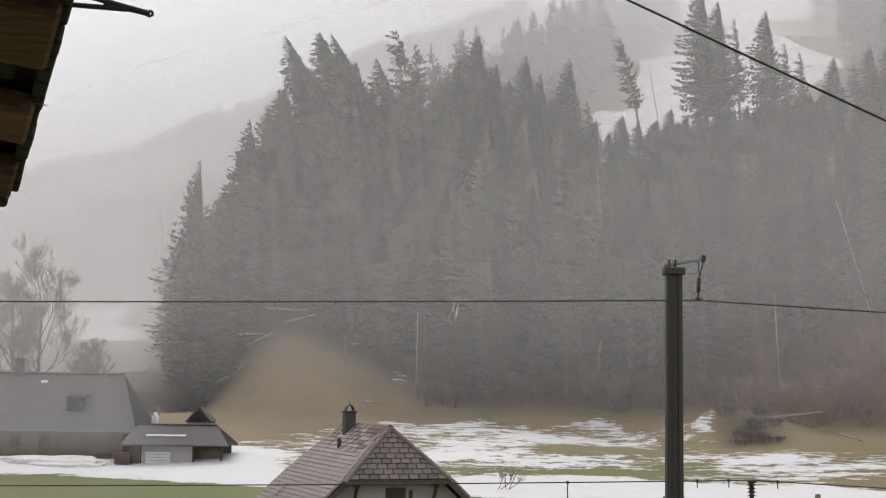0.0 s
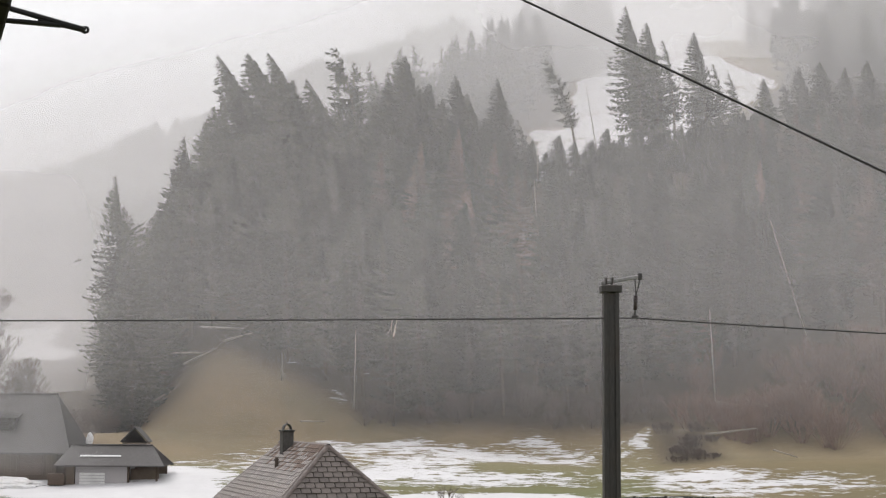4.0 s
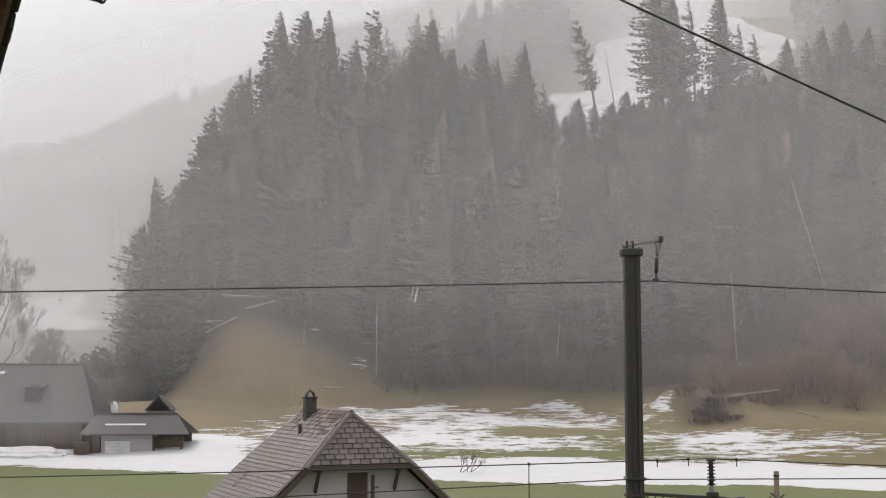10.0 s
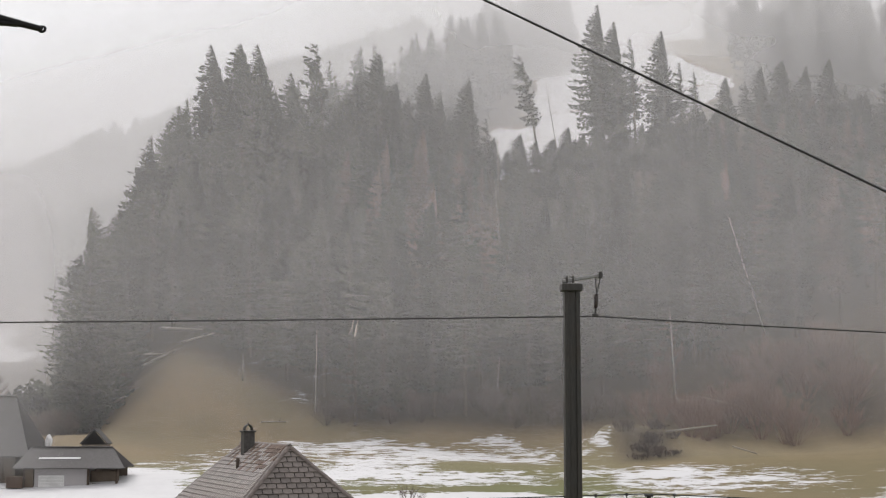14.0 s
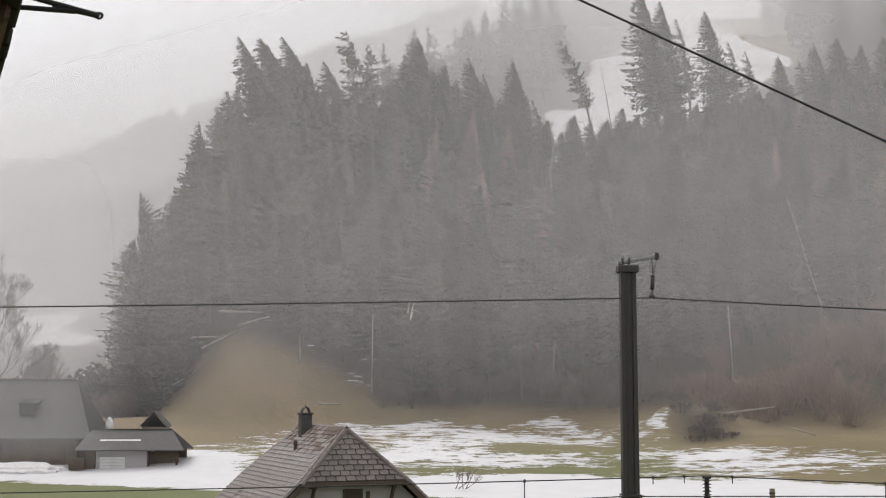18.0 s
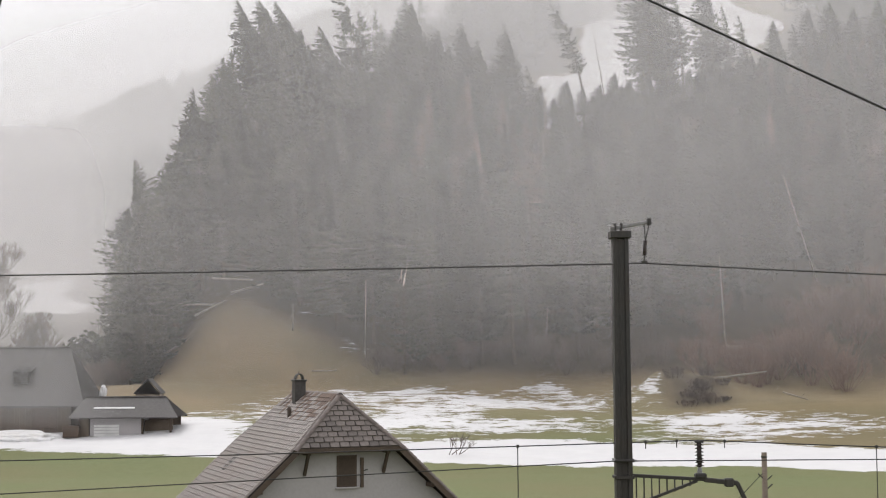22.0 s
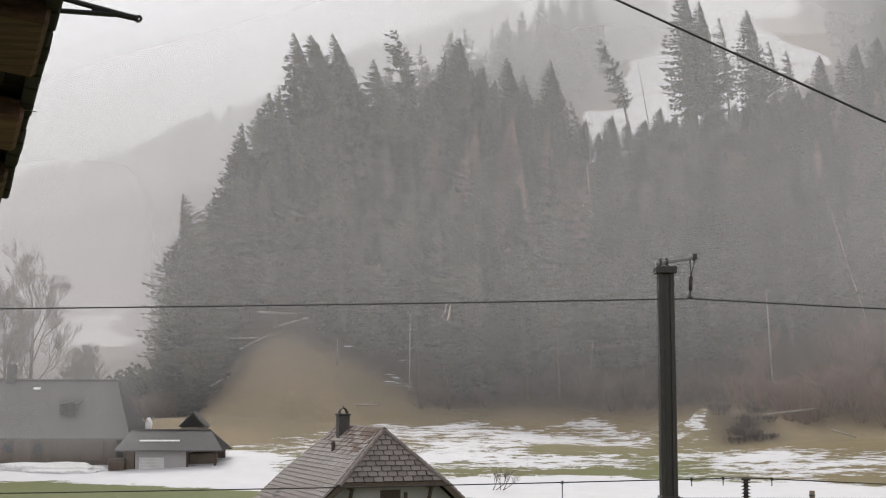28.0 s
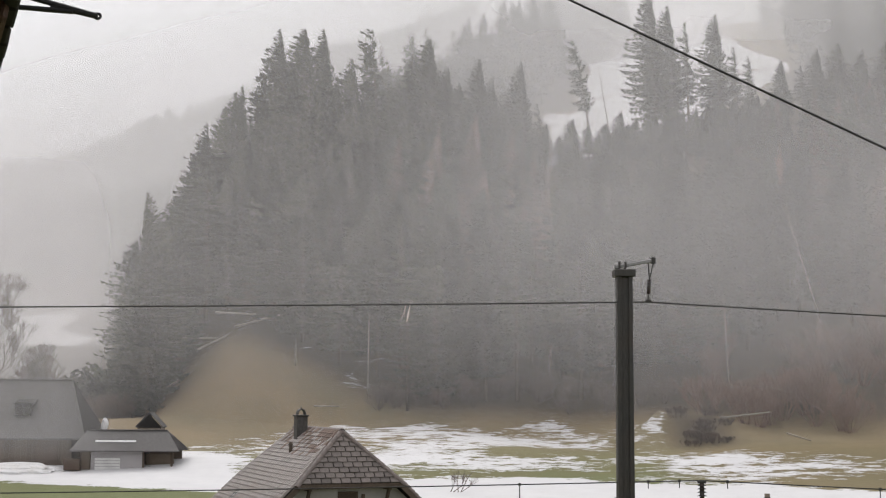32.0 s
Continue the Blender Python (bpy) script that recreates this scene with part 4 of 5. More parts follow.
    fs = [(2 * k, 2 * k + 1, 2 * k + 3, 2 * k + 2) for k in range(5)]
    bm.free()
    cap = mesh_of("ridge_tile", vs, fs, [M_RIDGE])
    runs = [((0, HIP_RUN - 0.1, H + 0.05), (0, HIP_RUN + RIDGE + 0.1, H + 0.05))]
    for s in (-1, 1):
        runs.append(((0, HIP_RUN, H + 0.04), (s * HIP_HALF, 0, HIP_Z + 0.03)))
        runs.append(((0, LENGTH - HIP_RUN, H + 0.04), (s * HIP_HALF, LENGTH, HIP_Z + 0.03)))
    for a, b in runs:
        a, b = Vector(a), Vector(b)
        d = b - a
        q = d.to_track_quat("Y", "Z").to_matrix().to_4x4()
        n = int(d.length / 0.36)
        for k in range(n + 1):
            ob = new("ridge_tile", cap)
            ob.parent = house
            ob.matrix_basis = Matrix.Translation(a + d.normalized() * (0.36 * k)) @ q
    # tiles, course by course
    r = random.Random(4)
    side_tile, hip_tile = tile_mesh(0.24, 0.27, 0.09, 0.025), tile_mesh(0.365, 0.235, 0.008, 0.05)
    hip_tile.materials[0] = M_HIP_TILE
    moss_tile = tile_mesh(0.24, 0.27, 0.09, 0.025)
    moss_tile.materials[0] = M_TILE_MOSS
    slope_len = math.hypot(HALF, HALF * 1.95 / 2.09)
    rest = {-1: ([], []), 1: ([], [])}
    for s in (-1, 1):
        d = Vector((s * math.cos(SLOPE), 0, -math.sin(SLOPE)))
        up = Vector((s * math.sin(SLOPE), 0, math.cos(SLOPE)))
        rot = Matrix((Vector((0, -s, 0)), d, up)).transposed().to_4x4()
        if rot.determinant() < 0:
            rot = Matrix((Vector((0, s, 0)), d, up)).transposed().to_4x4()
        rows = int(slope_len / 0.215)
        for row in range(rows):
            at = 0.03 + row * 0.215
            x = at * math.cos(SLOPE)
            f = min(1.0, x / HIP_HALF)
            y0, y1 = HIP_RUN * (1 - f), LENGTH - HIP_RUN * (1 - f)
            n = int((y1 - y0) / 0.27)
            for k in range(n + 1):
                y = y0 + 0.16 + k * (y1 - y0 - 0.3) / max(n, 1)
                m = Matrix.Translation(Vector((0, y, H)) + d * at + up * (0.05 + r.uniform(-0.004, 0.006))) @ rot @ pose(0, 0, 0, r.uniform(5, 7), r.uniform(-1.5, 1.5), r.uniform(-1, 1))
                if s == -1 and row < 10:
                    ob = new("roof_tile", moss_tile if r.random() < (1.05 - row / 6.5) * (1.0 - 0.5 * y / LENGTH) else side_tile)
                    ob.parent = planes[-1]
                    ob.matrix_basis = m
                else:
                    vs, fs = rest[s]
                    i = len(vs)
                    vs += [tuple(m @ v.co) for v in side_tile.vertices]
                    fs += [tuple(i + j for j in p.vertices) for p in side_tile.polygons]
        vs, fs = rest[s]
        ob = new("lower_tiles", mesh_of("lower_tiles", vs, fs, [M_TILE]))
        ob.parent = planes[s]
        tagged(ob, kind="stuff")
    for y0, y1 in ((0, HIP_RUN), (LENGTH, LENGTH - HIP_RUN)):
        run = Vector((0, y0 - y1, HIP_Z - H))
        d = run.normalized()
        side = Vector((1, 0, 0)) if y0 else Vector((-1, 0, 0))
        up = side.cross(d)
        if up.z < 0:
            side, up = -side, -up
        rot = Matrix((side, d, up)).transposed().to_4x4()
        rows = 10
        for row in range(rows):
            at = row * run.length / rows
            half = HIP_HALF * (at + 0.2) / run.length
            for k in range(-6, 7):
                x = (k + 0.5 * (row % 2)) * 0.4
                if abs(x) > half - 0.05:
                    continue
                ob = new("hip_tile", hip_tile)
                ob.parent = planes[y0]
                ob.matrix_basis = Matrix.Translation(Vector((x, y1, H)) + d * at + up * (0.035 + r.uniform(0, 0.01))) @ rot @ pose(0, 0, 0, r.uniform(4, 8), 0, r.uniform(-2, 2))


make_house()

# ---- the farm across the meadow ----
def gable_roof(parent, x0, x1, y0, y1, z_eave, z_ridge, hip0, hip1, thick, material, label=""):
    """A pitched roof whose ridge runs along x, hipped back at its ends."""
    ym = (y0 + y1) / 2
    for s, ye in ((-1, y0), (1, y1)):
        bm = bmesh.new()
        v = [bm.verts.new(p) for p in ((x0, ye, z_eave), (x1, ye, z_eave), (x1 - hip1, ym, z_ridge), (x0 + hip0, ym, z_ridge))]
        f = bm.faces.new(v)
        g = bmesh.ops.extrude_face_region(bm, geom=[f])
        bmesh.ops.translate(bm, verts=[e for e in g["geom"] if isinstance(e, bmesh.types.BMVert)], vec=(0, 0, -thick))
        bmesh.ops.recalc_face_normals(bm, faces=bm.faces)
        part("roof_slope", bm, material, parent, label)
    for s, xe, hip in ((-1, x0, hip0), (1, x1, hip1)):
        if hip:
            bm = bmesh.new()
            v = [bm.verts.new(p) for p in ((xe, y0, z_eave), (xe, y1, z_eave), (xe - s * hip, ym, z_ridge))]
            bm.faces.new(v)
            bmesh.ops.solidify(bm, geom=list(bm.faces), thickness=thick * 0.5)
            part("hip_slope", bm, material, parent)
    part("ridge_cap", beam(bmesh.new(), (x0 + hip0, ym, z_ridge + 0.03), (x1 - hip1, ym, z_ridge + 0.03), 0.3, 0.1, 0.02), material, parent)


def boards(parent, x0, x1, y, z0, z1, step, material, seed=0):
    r = random.Random(seed)
    x = x0
    while x < x1 - 0.02:
        w = min(step * r.uniform(0.85, 1.15), x1 - x)
        part("wall_board", box(bmesh.new(), (w - 0.02, 0.05, z1 - z0), pose(x + w / 2, y + r.uniform(-0.01, 0.01), (z0 + z1) / 2)), material, parent)
        x += w


def make_farmhouse():
    g = ground_z(-40, 136.5) - 0.3
    f = thing("farmhouse", pose(0, 0, 0), "large weathered timber farmhouse under a broad grey roof", "house")
    part("walls", box(bmesh.new(), (27.0, 8.2, 5.2 - g), pose(-46.3, 141, (5.2 + g) / 2)), M_OLD_BOARD, f)
    boards(f, -59.8, -32.8, 136.86, g, 4.75, 0.55, M_OLD_BOARD, 2)
    gable_roof(f, -61, -31.3, 135.9, 146.1, 4.62, 10.3, 0.6, 2.6, 0.16, M_SLATE, "broad grey sheet-covered roof slope")
    d = part("dormer", box(bmesh.new(), (1.5, 1.8, 1.3), pose(-37.9, 138.3, 7.35), 0.03), M_TAR, f, "small dark roof dormer")
    part("dormer_roof", box(bmesh.new(), (1.9, 2.0, 0.1), pose(-37.8, 138.2, 8.1, 12, 0, 0), 0.02), M_TAR, d)
    part("dormer_pane", box(bmesh.new(), (0.9, 0.03, 0.8), pose(-37.9, 137.38, 7.3)), M_TAR, d)
    c = part("chimney", box(bmesh.new(), (0.8, 0.8, 1.9), pose(-44.6, 141, 10.8), 0.03), M_SLATE, f, "grey chimney on the ridge")
    part("chimney_cap", box(bmesh.new(), (1.0, 1.0, 0.1), pose(-44.6, 141, 11.8), 0.02), M_SLATE, c)
    part("barn_door", box(bmesh.new(), (2.3, 0.1, 2.0), pose(-35.2, 136.76, 3.4), 0.02), M_TWIG, f, "brown planked barn door")
    for x in (-40.5, -43.4, -46.5):
        w = part("window", box(bmesh.new(), (1.0, 0.1, 0.9), pose(x, 136.78, 3.6), 0.02), M_TIMBER, f)
        part("pane", box(bmesh.new(), (0.8, 0.03, 0.7), pose(x, 136.71, 3.6)), M_GLASS, w)
    part("snow_remnant", box(bmesh.new(), (0.7, 0.3, 0.06), pose(-41.8, 140.2, 9.45, 48, 0, 0), 0.02), M_SNOW, f)


def make_shed():
    g = ground_z(-27, 134.2) - 0.1
    s = thing("shed", pose(0, 0, 0), "low farm shed with pale walls and a snow-streaked grey roof", "shed")
    part("back_wall", box(bmesh.new(), (9.0, 0.2, 2.1), pose(-26.9, 138.6, g + 1.0)), M_OLD_BOARD, s)
    part("left_bay", box(bmesh.new(), (0.9, 3.8, 1.9), pose(-31.0, 136.5, g + 0.95), 0.02), M_OLD_BOARD, s)
    part("front_wall", box(bmesh.new(), (4.9, 4.0, 1.95), pose(-28.0, 136.6, g + 0.97), 0.02), M_PLASTER, s, "pale plastered front wall")
    part("garage_door", box(bmesh.new(), (2.4, 0.08, 1.1), pose(-28.85, 134.56, g + 0.6), 0.015), M_WHITE, s, "white garage door")
    for k in range(3):
        part("door_rail", box(bmesh.new(), (2.36, 0.03, 0.03), pose(-28.85, 134.51, g + 0.35 + 0.28 * k)), M_GALV, s)
    for x in (-25.45, -22.75, -31.4):
        part("post", box(bmesh.new(), (0.2, 0.2, 2.0), pose(x, 134.7, g + 1.0), 0.015), M_TIMBER, s)
    part("bay_wall", box(bmesh.new(), (2.7, 0.12, 1.5), pose(-24.1, 135.9, g + 0.75)), M_OLD_BOARD, s)
    gable_roof(s, -32.3, -21.9, 133.7, 139.4, 3.55, 5.4, 1.0, 1.6, 0.13, M_SLATE, "grey sheet roof slope")
    part("snow_strip", box(bmesh.new(), (3.9, 0.26, 0.06), pose(-28.2, 134.95, 4.4, 33, 0, 0), 0.025), M_SNOW, s, "strip of melting snow")
    part("lean_to", box(bmesh.new(), (1.5, 1.6, 1.1), pose(-32.1, 134.6, g + 0.55), 0.03), M_TIMBER, s)
    for k in range(3):
        part("stacked_plank", box(bmesh.new(), (2.0, 0.3, 0.09), pose(-24.1, 135.2, g + 0.1 + 0.11 * k)), M_OLD_BOARD, s)


def make_hay_hut():
    g = ground_z(-26.2, 142)
    h = thing("hay_hut", pose(-26.3, 143.0, g - 0.25), "small dark timber hut with a pointed gable roof", "hut")
    part("walls", box(bmesh.new(), (2.4, 2.4, 3.0), pose(0, 0, 1.5)), M_OLD_BOARD, h)
    for s in (-1, 1):
        part("roof_slope", beam(bmesh.new(), (0, 0, 4.45), (s * 1.4, 0, 2.95), 2.6, 0.08, 0.02), M_CHIMNEY, h)
    bm = bmesh.new()
    v = [bm.verts.new(p) for p in ((-1.3, -1.22, 2.9), (1.3, -1.22, 2.9), (0, -1.22, 4.3))]
    bm.faces.new(v)
    bmesh.ops.solidify(bm, geom=list(bm.faces), thickness=0.06)
    part("gable", bm, M_OLD_BOARD, h)


make_farmhouse()
make_shed()
make_hay_hut()


# ---- heaps of snow, a rocky hummock, logs ----
def lump(name, size, m, material, label, category, seed, rough=0.25, kind="", detail=3, group=""):
    bm = bmesh.new()
    bmesh.ops.create_icosphere(bm, subdivisions=detail, radius=1.0)
    off = Vector((seed * 7.3, seed * 2.1, seed))
    for v in bm.verts:
        k = 1 + rough * (noise.noise(v.co * 1.4 + off) + 0.5 * noise.noise(v.co * 3.6 + off))
        v.co = Vector((v.co.x * size[0], v.co.y * size[1], v.co.z * size[2])) * k
    me = bpy.data.meshes.new(name)
    bm.to_mesh(me)
    bm.free()
    me.materials.append(material)
    ob = new(name, me)
    ob.matrix_basis = m
    return tagged(ob, label, category, group, kind)


M_ROCK = surface("wet_rock", (0.05, 0.046, 0.042), (0.12, 0.11, 0.1), 3, 0.7, rough=0.75, bump=0.9)
lump("snow_heap", (0.36, 0.4, 0.75), pose(-30.6, 141, ground_z(-30.6, 141) + 3.1), M_SNOW, "pointed heap of snow behind the shed", "snow", 6, 0.4)
lump("snow_heap", (5.5, 1.8, 0.9), pose(-38.5, 133.6, ground_z(-38.5, 133.6) - 0.1), M_SNOW, "long ploughed bank of snow before the farmhouse", "snow", 5, 0.3, detail=4)
lump("snow_heap", (4.0, 1.5, 0.7), pose(-45.5, 132.8, ground_z(-45.5, 132.8) - 0.1), M_SNOW, "long ploughed bank of snow before the farmhouse", "snow", 7, 0.3, detail=4)


def log(x, y, length, turn, rise, radius, lift=0.2, material=None):
    z = ground_z(x, y) + lift
    t = thing("fallen_log", pose(x, y, z, 0, -rise, turn), "pale bare trunk thrown down on the slope", "log", "fallen logs")
    part("trunk", rod(bmesh.new(), (-length / 2, 0, 0), (length / 2, 0, 0), radius, radius * 0.6, 9), material or M_PALE_BARK, t, "", True)
    part("branch_stub", rod(bmesh.new(), (length * 0.2, 0, 0), (length * 0.2 + 0.3, -0.25, 0.5), radius * 0.35, radius * 0.2, 6), material or M_PALE_BARK, t)


log(36.2, 149.5, 5.6, 4, 7, 0.13, 1.6)
log(40.3, 143.5, 2.6, -8, -17, 0.1, 0.5)
log(39.0, 158.5, 5.0, -12, -9, 0.11, 1.8)
log(37.2, 157.5, 3.2, 10, -62, 0.09, 1.6)
log(41.8, 158.0, 4.0, -6, -14, 0.09, 1.6)
log(-28.0, 185, 4.5, 3, 0, 0.15, 2.6)
log(-23.5, 187, 5.5, 2, -2, 0.16, 2.4)
log(-20.5, 187, 6.5, 4, 16, 0.16, 1.4)
log(-30.0, 182, 5.0, 4, 32, 0.15, 0.5)
log(-26.2, 185, 4.5, 4, 27, 0.15, 0.6)
log(-13.5, 186, 3.2, 2, 2, 0.12, 3.0)
log(-10.0, 168, 3.0, 3, 0, 0.12, 1.0)

# ---- bare broadleaf trees, shrubs, snags ----
def grow(vs, fs, r, p, d, length, radius, depth, spread, n=5):
    """A limb and its forks as tapered tubes."""
    segs = 3
    a = d.orthogonal().normalized()
    prev = None
    for k in range(segs + 1):
        rad = max(radius * (1 - 0.45 * k / segs), 0.0105)
        b = d.cross(a)
        i = len(vs)
        for j in range(n):
            q = 6.283 * j / n
            vs.append(tuple(p + a * rad * math.cos(q) + b * rad * math.sin(q)))
        if prev is not None:
            fs.extend((prev + j, prev + (j + 1) % n, i + (j + 1) % n, i + j) for j in range(n))
        prev = i
        if k < segs:
            p = p + d * (length / segs)
            d = (d + Vector((r.uniform(-1, 1), r.uniform(-1, 1), r.uniform(-0.4, 0.8))) * 0.16).normalized()
            if depth > 0 and k > 0:
                for _ in range(r.randint(1, 2)):
                    side = Vector((r.uniform(-1, 1), r.uniform(-1, 1), r.uniform(-0.1, 0.9))).normalized()
                    nd = (d * (1 - spread) + side * spread).normalized()
                    grow(vs, fs, r, p, nd, length * r.uniform(0.5, 0.78), rad * 0.55, depth - 1, spread, max(3, n - 1))
    if depth > 0:
        for _ in range(2):
            side = Vector((r.uniform(-1, 1), r.uniform(-1, 1), r.uniform(0.1, 1))).normalized()
            grow(vs, fs, r, p, (d * (1 - spread) + side * spread).normalized(), length * r.uniform(0.55, 0.8), rad * 0.8, depth - 1, spread, max(3, n - 1))


def bare_tree(x, y, tall, seed, lean=(0, 0), spread=0.42, depth=4, label="bare broadleaf tree behind the farmhouse", radius=0.3):
    r = random.Random(seed)
    t = thing("bare_tree", pose(x, y, ground_z(x, y) - 0.3), label, "tree", "bare trees")
    top = Vector((lean[0], lean[1], 1)).normalized()
    part("trunk", rod(bmesh.new(), (0, 0, 0), tuple(top * tall * 0.62), radius, radius * 0.4, 9), M_TWIG, t, "", True)
    for k in range(9):
        vs, fs = [], []
        p = top * tall * (0.22 + 0.05 * k)
        side = Vector((math.cos(k * 2.4 + seed), math.sin(k * 2.4 + seed), 0.5))
        d = (top * (1.0 if k == 8 else 0.75) + side * (0.05 if k == 8 else 0.6)).normalized()
        grow(vs, fs, r, p, d, tall * (0.16 if k == 8 else 0.155), radius * (0.4 if k == 8 else 0.3), depth, spread)
        new("limb", mesh_of("limb", vs, fs, [M_TWIG])).parent = t
    return t


bare_tree(-45.6, 150, 21, 4, (0.02, 0))
bare_tree(-48.2, 151, 17, 7, (-0.05, 0))
bare_tree(-42.2, 149, 12, 9, (0.35, 0), 0.5)
bare_tree(-40.2, 156, 9, 12, (0.1, 0), 0.5, 3)


def shrub(x, y, tall, wide, seed, stems=16, label="bare brown shrub at the foot of the wood", lift=0.0, twigs=None):
    r = random.Random(seed)
    t = thing("shrub", pose(x, y, ground_z(x, y) - 0.1 + lift), label, "shrub", "bare shrubs")
    vs, fs = [], []
    for _ in range(stems):
        a, q = r.uniform(0, 6.28), r.uniform(0.15, 0.9)
        d = Vector((math.cos(a) * q, math.sin(a) * q, 1)).normalized()
        grow(vs, fs, r, Vector((math.cos(a), math.sin(a), 0)) * r.uniform(0, wide * 0.3), d, tall * r.uniform(0.4, 0.65), 0.035, 2, 0.4, 3)
    new("stems", mesh_of("stems", vs, fs, [twigs or M_TWIG])).parent = t


r_sh = random.Random(21)
for i in range(34):
    x = r_sh.uniform(33, 56)
    toe = r_sh.uniform(163, 186)
    shrub(x, toe - 0.5 * (x - 16), r_sh.uniform(2.5, 5.0), 1.9, 100 + i, 26, "bare russet brush at the foot of the wood", 0.0, M_RUSSET)
for i in range(16):
    x = r_sh.uniform(-40, -35)
    shrub(x, r_sh.uniform(150, 176), r_sh.uniform(1.5, 3.2), 1.4, 200 + i, label="bare brown shrub on the edge of the valley")
for i in range(24):
    shrub(-4 + 1.5 * i + r_sh.uniform(-1, 1), 168 - 0.5 * max(0.0, 1.5 * i - 20) + r_sh.uniform(0, 5), r_sh.uniform(1.6, 3.4), 1.8, 300 + i, 18, "dark undergrowth at the foot of the wood")


def snag(x, y, tall, lean, radius=0.11):
    t = thing("dead_stem", pose(x, y, ground_z(x, y) - 0.2, 0, lean, 0), "pale dead stem standing among the spruces", "tree", "dead stems")
    part("stem", rod(bmesh.new(), (0, 0, 0), (0, 0, tall), radius, radius * 0.45, 8), M_PALE_BARK, t, "", True)
    for k in range(3):
        z = tall * (0.4 + 0.17 * k)
        part("stub", rod(bmesh.new(), (0, 0, z), (0.4 * (-1) ** k, -0.2, z + 0.25), 0.03, 0.015, 5), M_PALE_BARK, t)


for x, y, tall, lean in ((-14.6, 178, 3.6, 0), (24.0, 236, 8, 0), (-2.3, 214, 15, 0), (-8.2, 200, 12, -9), *DEAD_STEMS,
                         (36.5, 249, 15, -9), (12, 185, 10, 3)):
    snag(x, y, tall, lean)
rs = random.Random(31)
for k in range(7):
    sx, sy = rs.uniform(-6, 60), rs.uniform(168, 205)
    sy -= 0.45 * max(0, sx - 16)
    snag(sx, sy, rs.uniform(7, 15), rs.uniform(-9, 5), rs.uniform(0.07, 0.12))

# brush on the bank, over the shade coloured into its ground
rk = random.Random(44)
for k in range(14):
    bx, by = rk.uniform(28.4, 36.0), rk.uniform(144.5, 151.5)
    shrub(bx, by, rk.uniform(0.5, 1.1), 3.2, 400 + k, 26, "dense dark brush on the bank")

# a broken branch on the snow below the slope
br = thing("broken_branch", pose(4.0, 120.5, ground_z(4.0, 120.5) + 0.05), "dark broken branch lying on the snow", "branch")
vs, fs = [], []
rb = random.Random(2)
for k in range(5):
    grow(vs, fs, rb, Vector((rb.uniform(-0.5, 0.5), 0, 0.05)), Vector((rb.uniform(-1, 1), rb.uniform(-0.3, 0.3), 0.45)).normalized(), 0.9, 0.05, 2, 0.4, 4)
new("twigs", mesh_of("twigs", vs, fs, [M_TWIG])).parent = br

# a snapped spruce whose splintered top shows pale wood
sb = thing("broken_spruce", pose(-0.35, 168, ground_z(-0.35, 168) - 0.2), "snapped spruce stem with a pale splintered top", "tree")
st = 18.4 - ground_z(-0.35, 168)
part("trunk", rod(bmesh.new(), (0.1, 0, 0), (0, 0, st), 0.17, 0.1, 9), M_BARK, sb, "", True)
for dx, z0, z1, w in ((-0.22, -0.1, 1.2, 0.06), (0.12, 0.5, 2.3, 0.05), (-0.02, 0.0, 0.8, 0.05)):
    part("splinter", rod(bmesh.new(), (dx * 0.4, -0.05, st + z0 - 0.3), (dx + 0.38, -0.1, st + z1), w, 0.015, 5), M_SPLINTER, sb, "pale split wood")

